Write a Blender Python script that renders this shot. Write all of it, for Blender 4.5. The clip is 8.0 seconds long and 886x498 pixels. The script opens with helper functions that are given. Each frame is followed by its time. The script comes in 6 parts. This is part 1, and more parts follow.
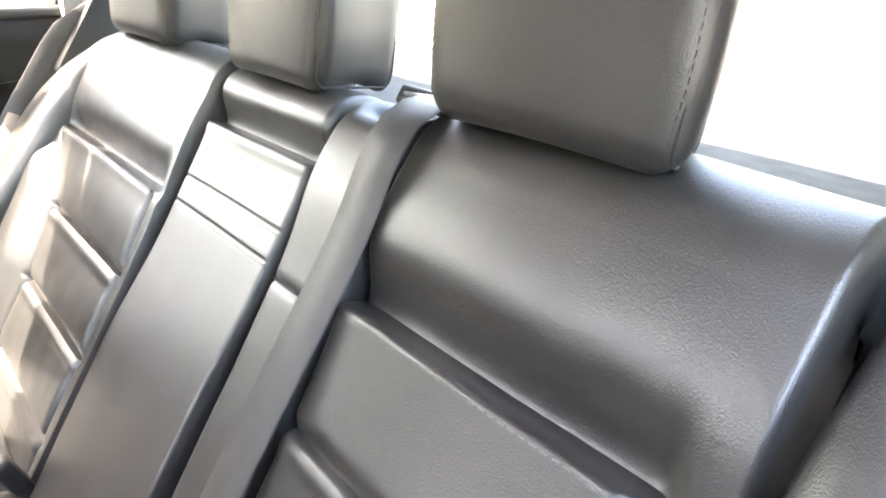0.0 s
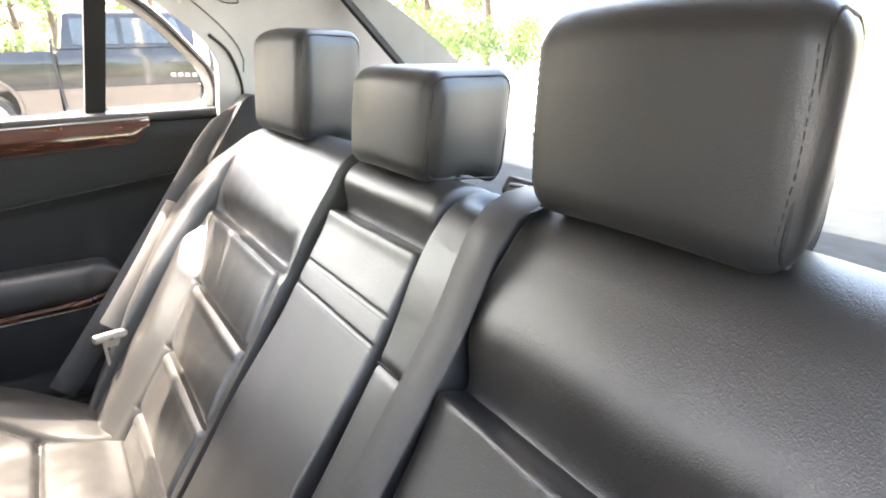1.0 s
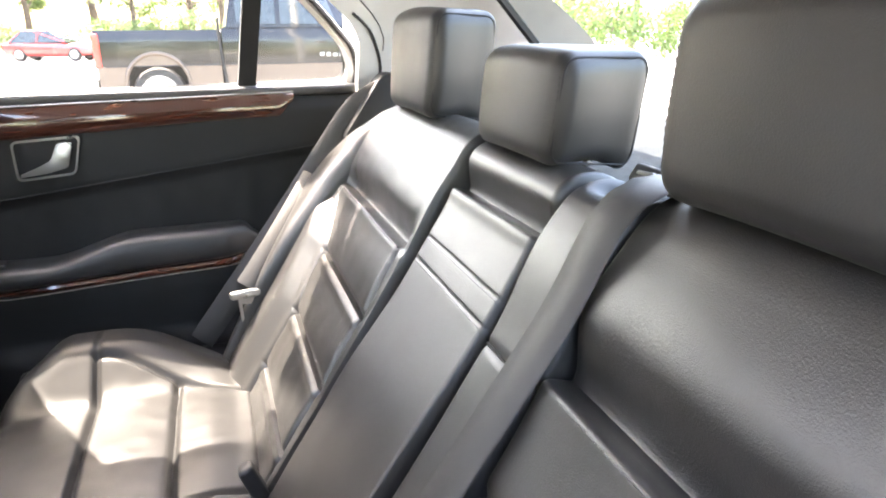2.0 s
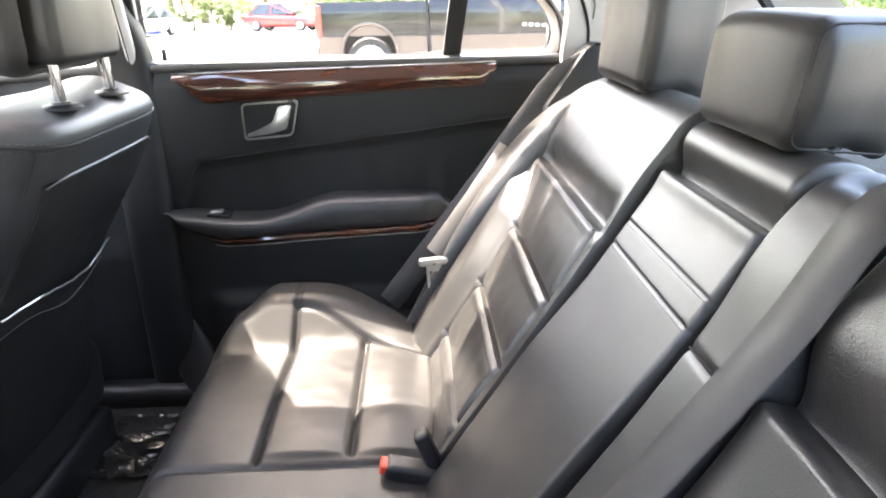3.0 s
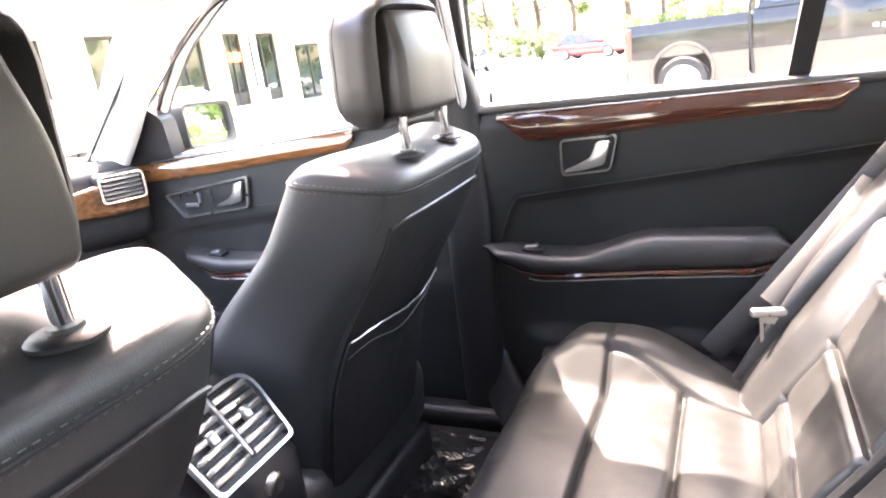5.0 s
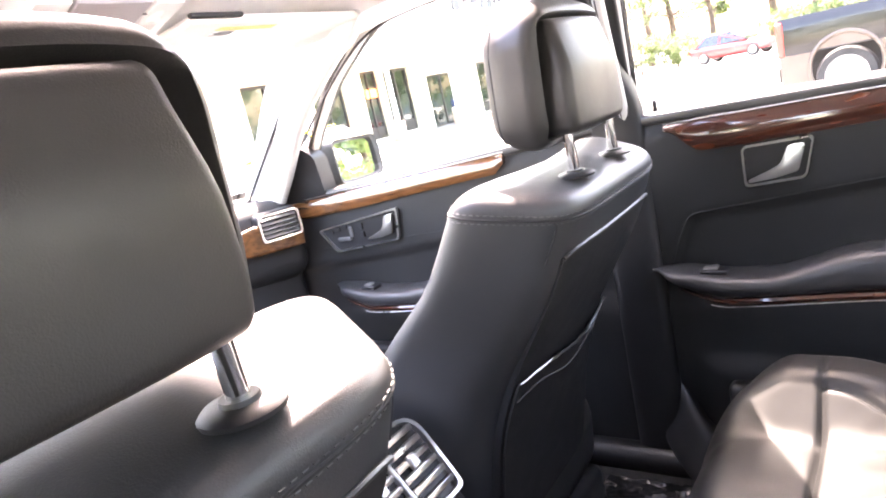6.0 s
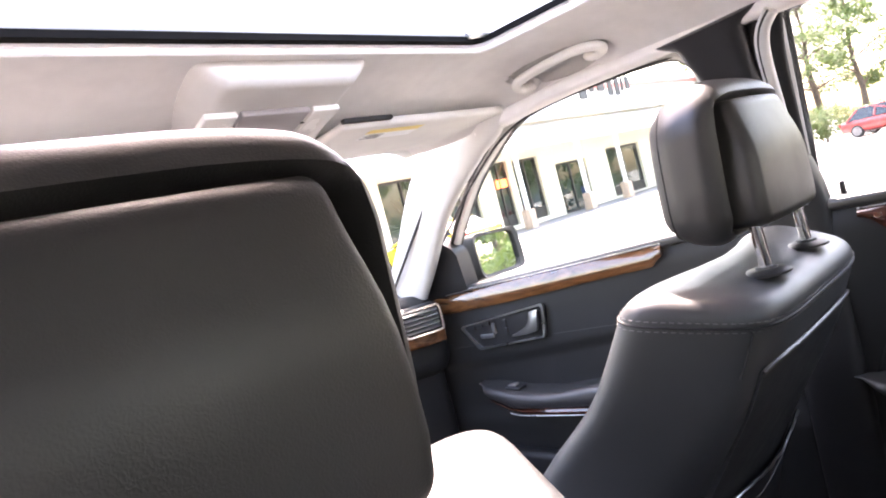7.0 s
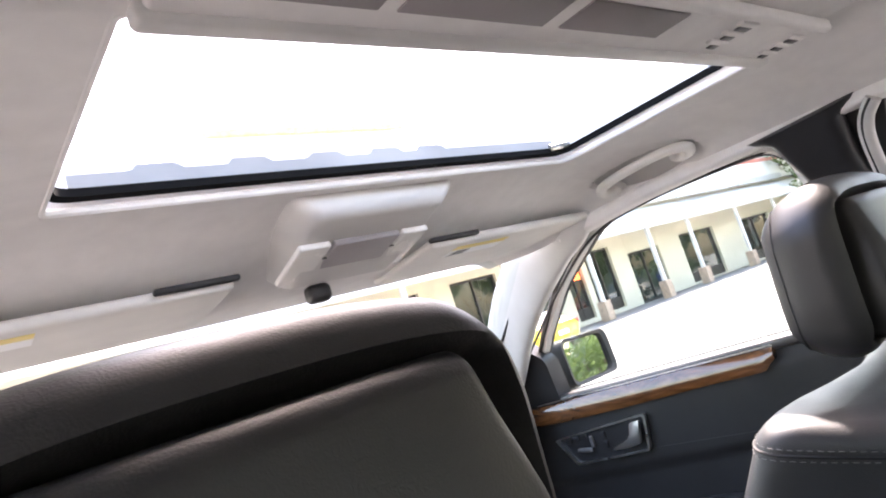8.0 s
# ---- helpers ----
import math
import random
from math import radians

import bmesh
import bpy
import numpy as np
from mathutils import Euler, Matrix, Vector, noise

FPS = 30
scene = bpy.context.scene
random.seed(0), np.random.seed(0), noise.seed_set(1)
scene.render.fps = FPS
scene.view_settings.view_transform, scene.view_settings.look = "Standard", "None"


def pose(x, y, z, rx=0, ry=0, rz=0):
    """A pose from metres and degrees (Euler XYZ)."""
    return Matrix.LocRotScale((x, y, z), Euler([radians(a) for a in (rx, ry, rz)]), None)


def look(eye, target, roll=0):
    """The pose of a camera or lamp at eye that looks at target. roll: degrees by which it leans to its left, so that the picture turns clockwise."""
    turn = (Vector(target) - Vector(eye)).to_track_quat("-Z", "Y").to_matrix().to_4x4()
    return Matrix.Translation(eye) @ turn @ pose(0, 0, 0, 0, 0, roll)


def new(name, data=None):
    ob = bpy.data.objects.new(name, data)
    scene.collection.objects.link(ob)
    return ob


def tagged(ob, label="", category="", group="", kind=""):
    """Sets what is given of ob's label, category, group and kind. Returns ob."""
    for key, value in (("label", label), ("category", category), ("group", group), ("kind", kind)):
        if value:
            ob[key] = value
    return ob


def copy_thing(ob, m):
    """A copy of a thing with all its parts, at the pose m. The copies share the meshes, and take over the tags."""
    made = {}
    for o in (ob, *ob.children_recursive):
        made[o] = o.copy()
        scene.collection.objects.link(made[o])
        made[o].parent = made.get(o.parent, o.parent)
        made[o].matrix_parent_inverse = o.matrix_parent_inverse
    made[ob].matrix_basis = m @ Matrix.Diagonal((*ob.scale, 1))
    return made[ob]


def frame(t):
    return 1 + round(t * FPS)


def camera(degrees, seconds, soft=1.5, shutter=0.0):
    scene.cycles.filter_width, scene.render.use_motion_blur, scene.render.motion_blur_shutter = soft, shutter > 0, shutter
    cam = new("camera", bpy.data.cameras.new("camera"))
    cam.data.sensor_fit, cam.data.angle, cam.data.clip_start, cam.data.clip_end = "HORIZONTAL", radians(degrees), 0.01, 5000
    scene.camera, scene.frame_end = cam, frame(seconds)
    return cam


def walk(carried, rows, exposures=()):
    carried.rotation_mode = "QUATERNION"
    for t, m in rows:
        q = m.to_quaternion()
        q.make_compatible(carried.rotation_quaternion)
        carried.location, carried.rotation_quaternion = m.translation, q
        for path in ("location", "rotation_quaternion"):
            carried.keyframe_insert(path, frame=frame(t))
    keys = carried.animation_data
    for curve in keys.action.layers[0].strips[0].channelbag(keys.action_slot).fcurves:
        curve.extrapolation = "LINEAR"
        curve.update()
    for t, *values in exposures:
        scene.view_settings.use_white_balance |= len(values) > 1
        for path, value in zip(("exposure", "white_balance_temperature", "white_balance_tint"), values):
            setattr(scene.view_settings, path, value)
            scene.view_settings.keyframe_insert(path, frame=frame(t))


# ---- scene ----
cam = camera(68.2, 8.0, soft=2.0)
PATH = [
    (0, (-0.675, 0.057, 1.09), (0.681, -1.161, 0.266), 1.5),
    (0.5, (-0.667, 0.026, 1.081), (0.888, -1.032, 0.4), -0.9),
    (1, (-0.686, 0.04, 1.1), (0.961, -0.922, 0.5), -1.4),
    (1.2, (-0.695, 0.052, 1.107), (0.977, -0.878, 0.523), -0.1),
    (2.3, (-0.674, 0.026, 1.091), (1.159, -0.426, 0.432), -1.1),
    (2.5, (-0.663, 0.026, 1.092), (1.189, -0.32, 0.422), -1.0),
    (3, (-0.649, 0.035, 1.089), (1.221, -0.026, 0.384), -1.1),
    (3.5, (-0.649, 0.056, 1.096), (1.22, 0.261, 0.412), -3.2),
    (4, (-0.648, 0.055, 1.101), (1.185, 0.515, 0.448), -4.0),
    (4.2, (-0.645, 0.057, 1.106), (1.169, 0.597, 0.458), -4.4),
    (5.5, (-0.577, 0.103, 1.104), (1.091, 1.081, 0.592), -10.1),
    (6, (-0.55, 0.155, 1.103), (1.014, 1.323, 0.664), -12.8),
    (6.5, (-0.527, 0.191, 1.114), (0.919, 1.546, 0.836), -13.2),
    (7, (-0.51, 0.229, 1.122), (0.877, 1.668, 1.032), -14.7),
    (7.5, (-0.499, 0.262, 1.139), (0.826, 1.757, 1.228), -15.5),
    (8, (-0.508, 0.266, 1.162), (0.776, 1.778, 1.418), -17.7),
]
walk(cam, [(t, look(eye, target, roll)) for t, eye, target, roll in PATH], [(0, 5.35, 7900, 18), (0.5, 5.0, 7700, 18), (1, 4.78, 7800, 19), (2.5, 4.75, 7600, 20), (4, 4.9, 7600, 22), (5.5, 5.3, 7700, 30), (6, 5.1, 7700, 31), (6.5, 4.58, 7600, 31), (7, 4.05, 7400, 30), (8, 3.35, 7100, 24)])


# ---- world, sun, exposure ----
world = bpy.data.worlds.new("sky")
scene.world = world
world.use_nodes = True
wn = world.node_tree
sky = wn.nodes.new("ShaderNodeTexSky")
sky.sky_type, sky.sun_disc = "NISHITA", False
SUN = Vector((0.51, 0.37, 1.0)).normalized()
sky.sun_elevation = math.asin(SUN.z)
sky.sun_rotation = math.atan2(SUN.x, SUN.y)
sky.dust_density = 3.0
sky.air_density = 1.4
wn.links.new(sky.outputs[0], wn.nodes["Background"].inputs[0])
wn.nodes["Background"].inputs[1].default_value = 0.15
sun = new("sun", bpy.data.lights.new("sun", "SUN"))
sun.data.energy, sun.data.angle, sun.data.color = 2.8, radians(0.6), (1.0, 0.96, 0.91)
sun.matrix_world = look(SUN * 30, (0, 0, 0))


# ---- materials ----
def mat(name, color, rough=0.5, metal=0.0, vary=0.12, scale=6.0, bump=0.0, bscale=300.0, coat=0.0, color2=None,
        kind="noise", spec=0.5, fine=0.0, island=0.0, rvary=0.08):
    m = bpy.data.materials.new(name)
    m.use_nodes = True
    nt = m.node_tree
    b = nt.nodes["Principled BSDF"]
    b.inputs["Metallic"].default_value = metal
    b.inputs["Specular IOR Level"].default_value = spec
    b.inputs["Coat Weight"].default_value = coat
    b.inputs["Coat Roughness"].default_value = 0.06
    tc = nt.nodes.new("ShaderNodeTexCoord")
    n1 = nt.nodes.new("ShaderNodeTexNoise")
    n1.inputs["Scale"].default_value, n1.inputs["Detail"].default_value = scale, 6.0
    nt.links.new(tc.outputs["Object"], n1.inputs["Vector"])
    ramp = nt.nodes.new("ShaderNodeValToRGB")
    c2 = color2 or tuple(min(1.0, c * (1 + 2 * vary)) for c in color)
    c1 = color if color2 else tuple(c * (1 - vary) for c in color)
    ramp.color_ramp.elements[0].position, ramp.color_ramp.elements[1].position = 0.35, 0.65
    ramp.color_ramp.elements[0].color, ramp.color_ramp.elements[1].color = (*c1, 1), (*c2, 1)
    nt.links.new(n1.outputs["Fac"], ramp.inputs["Fac"])
    nt.links.new(ramp.outputs["Color"], b.inputs["Base Color"])
    n2 = nt.nodes.new("ShaderNodeTexNoise")
    n2.inputs["Scale"].default_value, n2.inputs["Detail"].default_value = scale * 4, 4.0
    nt.links.new(tc.outputs["Object"], n2.inputs["Vector"])
    mr = nt.nodes.new("ShaderNodeMapRange")
    mr.inputs["To Min"].default_value, mr.inputs["To Max"].default_value = max(0.0, rough - rvary), min(1.0, rough + rvary)
    nt.links.new(n2.outputs["Fac"], mr.inputs["Value"])
    nt.links.new(mr.outputs["Result"], b.inputs["Roughness"])
    if bump:
        bp = nt.nodes.new("ShaderNodeBump")
        bp.inputs["Strength"].default_value, bp.inputs["Distance"].default_value = bump, 0.0006
        if kind == "leather":
            v = nt.nodes.new("ShaderNodeTexVoronoi")
            v.feature = "SMOOTH_F1"
            v.inputs["Scale"].default_value = bscale
            v.inputs["Smoothness"].default_value = 0.5
            warp = nt.nodes.new("ShaderNodeTexNoise")
            warp.inputs["Scale"].default_value = bscale * 0.3
            mix = nt.nodes.new("ShaderNodeVectorMath")
            mix.operation = "MULTIPLY_ADD"
            mix.inputs[1].default_value = (0.004, 0.004, 0.004)
            nt.links.new(tc.outputs["Object"], warp.inputs["Vector"])
            nt.links.new(warp.outputs["Color"], mix.inputs[0])
            nt.links.new(tc.outputs["Object"], mix.inputs[2])
            nt.links.new(mix.outputs[0], v.inputs["Vector"])
            nt.links.new(v.outputs["Distance"], bp.inputs["Height"])
        elif kind == "weave":
            w = nt.nodes.new("ShaderNodeTexWave")
            w.inputs["Scale"].default_value, w.inputs["Distortion"].default_value = bscale, 0.5
            nt.links.new(tc.outputs["Object"], w.inputs["Vector"])
            nt.links.new(w.outputs["Fac"], bp.inputs["Height"])
        else:
            n3 = nt.nodes.new("ShaderNodeTexNoise")
            n3.inputs["Scale"].default_value, n3.inputs["Detail"].default_value = bscale, 3.0
            nt.links.new(tc.outputs["Object"], n3.inputs["Vector"])
            nt.links.new(n3.outputs["Fac"], bp.inputs["Height"])
        nt.links.new(bp.outputs["Normal"], b.inputs["Normal"])
    return m


def wood_mat(name, dark, light):
    m = mat(name, dark, 0.12, coat=1.0, color2=light, scale=9.0, spec=0.6, rvary=0.03)
    nt = m.node_tree
    tc = nt.nodes["Texture Coordinate"]
    mp = nt.nodes.new("ShaderNodeMapping")
    mp.inputs["Scale"].default_value = (1.0, 0.35, 2.2)
    w = nt.nodes.new("ShaderNodeTexNoise")
    w.inputs["Scale"].default_value, w.inputs["Detail"].default_value, w.inputs["Distortion"].default_value = 16.0, 8.0, 2.5
    nt.links.new(tc.outputs["Object"], mp.inputs["Vector"])
    nt.links.new(mp.outputs["Vector"], w.inputs["Vector"])
    nt.links.new(w.outputs["Fac"], nt.nodes["Color Ramp"].inputs["Fac"])
    return m


def glass_mat(name, tint, rough=0.0):
    m = bpy.data.materials.new(name)
    m.use_nodes = True
    nt = m.node_tree
    nt.nodes.clear()
    out = nt.nodes.new("ShaderNodeOutputMaterial")
    tr, gl, mx = (nt.nodes.new(k) for k in ("ShaderNodeBsdfTransparent", "ShaderNodeBsdfGlossy", "ShaderNodeMixShader"))
    tr.inputs[0].default_value = (*tint, 1)
    gl.inputs["Roughness"].default_value = rough
    mx.inputs[0].default_value = 0.06
    nt.links.new(tr.outputs[0], mx.inputs[1])
    nt.links.new(gl.outputs[0], mx.inputs[2])
    nt.links.new(mx.outputs[0], out.inputs[0])
    return m


def glow_mat(name, color, strength):
    m = bpy.data.materials.new(name)
    m.use_nodes = True
    b = m.node_tree.nodes["Principled BSDF"]
    b.inputs["Base Color"].default_value = (*color, 1)
    b.inputs["Emission Color"].default_value = (*color, 1)
    b.inputs["Emission Strength"].default_value = strength
    return m


LEATHER = mat("black_leather", (0.020, 0.0195, 0.019), 0.35, vary=0.12, scale=5, bump=0.34, bscale=950, kind="leather", spec=0.95)
LEATHER_PERF = mat("soft_leather", (0.020, 0.0198, 0.0197), 0.42, vary=0.18, scale=7, bump=0.22, bscale=760, kind="leather", spec=0.3)
SEAT_HIDE = mat("matt_black_hide", (0.0275, 0.028, 0.029), 0.46, vary=0.14, scale=6, bump=0.26, bscale=700, kind="leather", spec=0.6)
HEAD_HIDE = mat("headrest_hide", (0.019, 0.0187, 0.0185), 0.44, vary=0.14, scale=6, bump=0.22, bscale=760, kind="leather", spec=0.6)
SEAM = mat("seam_thread", (0.015, 0.015, 0.016), 0.7, vary=0.2)
THREAD = mat("grey_thread", (0.08, 0.08, 0.08), 0.7, vary=0.2)
ARM_PAD = mat("armrest_pad", (0.026, 0.026, 0.027), 0.42, vary=0.12, scale=8, bump=0.3, bscale=700, kind="leather", spec=0.7)
LEDGE = mat("sill_vinyl", (0.03, 0.03, 0.031), 0.34, spec=0.9, vary=0.1, scale=8)
VINYL = mat("door_vinyl", (0.0105, 0.0105, 0.0107), 0.58, spec=0.44, vary=0.12, scale=8, bump=0.4, bscale=700, kind="leather")
PLASTIC = mat("black_plastic", (0.012, 0.012, 0.013), 0.45, vary=0.15, scale=14, bump=0.15, bscale=900)
SWITCH = mat("switch_grey", (0.10, 0.10, 0.10), 0.35, vary=0.05)
RUBBER = mat("black_rubber", (0.01, 0.01, 0.01), 0.65, vary=0.2)
CARPET = mat("black_carpet", (0.012, 0.012, 0.013), 0.95, vary=0.4, scale=60, bump=1.0, bscale=800)
LINER = mat("grey_headliner_fabric", (0.70, 0.68, 0.655), 0.9, vary=0.025, scale=30, bump=0.12, bscale=1500)
TRIM = mat("pale_grey_plastic", (0.52, 0.51, 0.485), 0.55, vary=0.04, scale=12, bump=0.1, bscale=900)
VISOR = mat("visor_vinyl", (0.64, 0.62, 0.575), 0.6, vary=0.04, scale=12, bump=0.2, bscale=700)
WOOD = wood_mat("burl_walnut", (0.030, 0.009, 0.006), (0.072, 0.021, 0.011))
# walnut again in a paler base colour, standing for brighter light up front
WOOD_LIT = wood_mat("burl_walnut_lit", (0.07, 0.028, 0.011), (0.17, 0.07, 0.026))
CHROME = mat("chrome", (0.75, 0.75, 0.74), 0.12, metal=1.0, vary=0.03, rvary=0.04)
SATIN = mat("satin_metal", (0.6, 0.6, 0.58), 0.3, metal=1.0, vary=0.04)
WEB = mat("black_webbing", (0.032, 0.0315, 0.031), 0.48, vary=0.06, scale=30, bump=0.25, bscale=1400, spec=0.5)
GLASS = glass_mat("window_glass", (0.86, 0.9, 0.88))
TINTED = glass_mat("tinted_glass", (0.88, 0.90, 0.89))
REAR_TINT = glass_mat("rear_tinted_glass", (0.66, 0.71, 0.71))
SHELF = mat("shelf_cloth", (0.022, 0.026, 0.029), 0.9, spec=0.25, vary=0.15, scale=40, bump=0.5, bscale=900)
RED_PLASTIC = mat("red_plastic", (0.65, 0.06, 0.03), 0.4)
IVORY = mat("ivory_plastic", (0.55, 0.52, 0.44), 0.45)
LABEL_WHITE = mat("label_white", (0.8, 0.8, 0.78), 0.5, vary=0.02)
LABEL_YELLOW = mat("label_yellow", (0.75, 0.58, 0.16), 0.5, vary=0.03)
INK = mat("label_ink", (0.05, 0.05, 0.05), 0.6)
FILM = mat("clear_film", (0.010, 0.010, 0.011), 0.22, vary=0.4, scale=30, spec=0.45, rvary=0.06)


# ---- building helpers ----
def part(name, bm, material, parent, label="", smooth=True):
    bmesh.ops.recalc_face_normals(bm, faces=bm.faces[:])
    me = bpy.data.meshes.new(name)
    bm.to_mesh(me)
    bm.free()
    me.materials.append(material)
    if smooth:
        me.polygons.foreach_set("use_smooth", [True] * len(me.polygons))
        me.set_sharp_from_angle(angle=radians(42))
    ob = new(name, me)
    ob.parent = parent
    if label:
        ob["label"] = label
    return ob


def thing(name, label, category, group="", kind="", at=(0, 0, 0)):
    ob = new(name)
    ob.empty_display_size = 0.1
    ob.location = at
    return tagged(ob, label, category, group, kind)


def solo(name, bm, material, label, category, group="", kind="", smooth=True):
    return tagged(part(name, bm, material, None, "", smooth), label, category, group, kind)


def ticks(h, r, mid, k):
    inner = h - r
    out = [inner + r * math.tan(math.radians(45 * i / k)) for i in range(1, k + 1)]
    centre = [inner * (2 * i / mid - 1) for i in range(mid + 1)] if inner > 1e-6 else [0.0]
    return [-v for v in reversed(out)] + centre + out


def rbox(bm, c, size, r, rot=(0, 0, 0), mid=4, k=3, warp=None):
    """A box with round edges: centre, full size, edge radius; warp moves points in the box's own frame."""
    h = [s / 2 for s in size]
    r = min(r, *h)
    m = pose(*c, *rot)
    tk = [ticks(v, r, mid, k) for v in h]
    made, grid = [], {}

    def vert(p):
        key = tuple(round(v, 6) for v in p)
        if key not in grid:
            q = Vector([max(-(h[i] - r), min(h[i] - r, p[i])) for i in range(3)])
            d = Vector(p) - q
            pos = q + d.normalized() * r if d.length > 1e-9 else q
            if warp:
                pos = Vector(warp(pos))
            grid[key] = bm.verts.new(m @ pos)
        return grid[key]

    for ax in range(3):
        a, b = [i for i in range(3) if i != ax]
        for side in (-1, 1):
            for i in range(len(tk[a]) - 1):
                for j in range(len(tk[b]) - 1):
                    quad = []
                    for u, v in ((i, j), (i + 1, j), (i + 1, j + 1), (i, j + 1)):
                        p = [0, 0, 0]
                        p[ax], p[a], p[b] = side * h[ax], tk[a][u], tk[b][v]
                        quad.append(vert(p))
                    if len(set(quad)) == 4:
                        made.append(bm.faces.new(quad))
    return bm


def sheet(bm, fn, nu, nv, thick=None):
    """A surface fn(u, v) on a grid; thick(u, v) gives the matching far side, and the rims are closed."""
    rows = [[bm.verts.new(fn(i / nu, j / nv)) for j in range(nv + 1)] for i in range(nu + 1)]
    for i in range(nu):
        for j in range(nv):
            bm.faces.new((rows[i][j], rows[i + 1][j], rows[i + 1][j + 1], rows[i][j + 1]))
    if thick:
        back = [[bm.verts.new(thick(i / nu, j / nv)) for j in range(nv + 1)] for i in range(nu + 1)]
        for i in range(nu):
            for j in range(nv):
                bm.faces.new((back[i][j], back[i][j + 1], back[i + 1][j + 1], back[i + 1][j]))
        for i in range(nu):
            for j in (0, nv):
                bm.faces.new((rows[i][j], rows[i + 1][j], back[i + 1][j], back[i][j]))
        for j in range(nv):
            for i in (0, nu):
                bm.faces.new((rows[i][j], rows[i][j + 1], back[i][j + 1], back[i][j]))
    return bm


def tube(bm, pts, r, seg=8, closed=False, squash=1.0):
    pts = [Vector(p) for p in pts]
    n = len(pts)
    rings, up = [], Vector((0.123, 0.31, 0.94))
    for i, p in enumerate(pts):
        a, b = pts[(i - 1) % n if closed else max(i - 1, 0)], pts[(i + 1) % n if closed else min(i + 1, n - 1)]
        d = (b - a).normalized()
        s = d.cross(up)
        s = (s if s.length > 1e-3 else d.cross(Vector((1, 0, 0)))).normalized()
        t = s.cross(d)
        rad = r(i / max(n - 1, 1)) if callable(r) else r
        rings.append([bm.verts.new(p + rad * (math.cos(2 * math.pi * k / seg) * s + squash * math.sin(2 * math.pi * k / seg) * t)) for k in range(seg)])
    for i in range(n if closed else n - 1):
        a, b = rings[i], rings[(i + 1) % n]
        for k in range(seg):
            bm.faces.new((a[k], a[(k + 1) % seg], b[(k + 1) % seg], b[k]))
    if not closed:
        bm.faces.new(rings[0]), bm.faces.new(rings[-1])
    return bm


def smooth_path(pts, n=8):
    """Catmull-Rom through pts."""
    pts = [Vector(p) for p in pts]
    out = []
    for i in range(len(pts) - 1):
        a, b, c, d = pts[max(i - 1, 0)], pts[i], pts[i + 1], pts[min(i + 2, len(pts) - 1)]
        for k in range(n):
            t = k / n
            out.append(0.5 * (2 * b + (c - a) * t + (2 * a - 5 * b + 4 * c - d) * t * t + (3 * b - a - 3 * c + d) * t ** 3))
    return out + [pts[-1]]


def loft(bm, rings, cap=True):
    vs = [[bm.verts.new(p) for p in ring] for ring in rings]
    n = len(vs[0])
    for a, b in zip(vs, vs[1:]):
        for k in range(n):
            bm.faces.new((a[k], a[(k + 1) % n], b[(k + 1) % n], b[k]))
    if cap:
        bm.faces.new(vs[0]), bm.faces.new(vs[-1])
    return bm


def prism(bm, outline, to3d, depth, bevel=0.0):
    """A flat outline (2D) put into space by to3d(a, b, d), d from 0 to depth."""
    a = [bm.verts.new(to3d(u, v, 0)) for u, v in outline]
    b = [bm.verts.new(to3d(u, v, depth)) for u, v in outline]
    n = len(a)
    faces = [bm.faces.new(a), bm.faces.new(b)]
    for k in range(n):
        bm.faces.new((a[k], a[(k + 1) % n], b[(k + 1) % n], b[k]))
    if bevel:
        edges = [e for f in faces for e in f.edges]
        bmesh.ops.bevel(bm, geom=edges, offset=bevel, segments=2, affect="EDGES", profile=0.6)
    return bm


def frame_ring(bm, outer, inner, to3d, depth):
    """A flat frame between two outlines with the same number of points."""
    n = len(outer)
    layers = [[bm.verts.new(to3d(u, v, d)) for u, v in o] for o, d in ((outer, 0), (outer, depth), (inner, depth), (inner, 0))]
    for i in range(4):
        a, b = layers[i], layers[(i + 1) % 4]
        for k in range(n):
            bm.faces.new((a[k], a[(k + 1) % n], b[(k + 1) % n], b[k]))
    return bm


def round_poly(pts, r, k=4):
    """A 2D polygon with rounded corners; r may be a list."""
    out, n = [], len(pts)
    for i, p in enumerate(pts):
        p = Vector(p)
        a, b = (Vector(pts[i - 1]) - p), (Vector(pts[(i + 1) % n]) - p)
        rr = min(r[i] if isinstance(r, (list, tuple)) else r, a.length * 0.48, b.length * 0.48)
        s, e = p + a.normalized() * rr, p + b.normalized() * rr
        for j in range(k + 1):
            t = j / k
            out.append(tuple((1 - t) ** 2 * s + 2 * t * (1 - t) * p + t * t * e))
    return out


def disc_ring(c, ax, ay, rx, ry, n=24):
    return [Vector(c) + Vector(ax) * (rx * math.cos(2 * math.pi * k / n)) + Vector(ay) * (ry * math.sin(2 * math.pi * k / n)) for k in range(n)]


def lathe(bm, c, axis, profile, n=24):
    """profile: (radius, distance along the axis) pairs."""
    axis = Vector(axis).normalized()
    s = axis.orthogonal().normalized()
    t = axis.cross(s)
    return loft(bm, [disc_ring(Vector(c) + axis * d, s, t, max(r, 1e-4), max(r, 1e-4), n) for r, d in profile])


def G(x, c, w):
    return math.exp(-((x - c) / w) ** 2)


def S(x, a, b):
    t = max(0.0, min(1.0, (x - a) / (b - a)))
    return t * t * (3 - 2 * t)


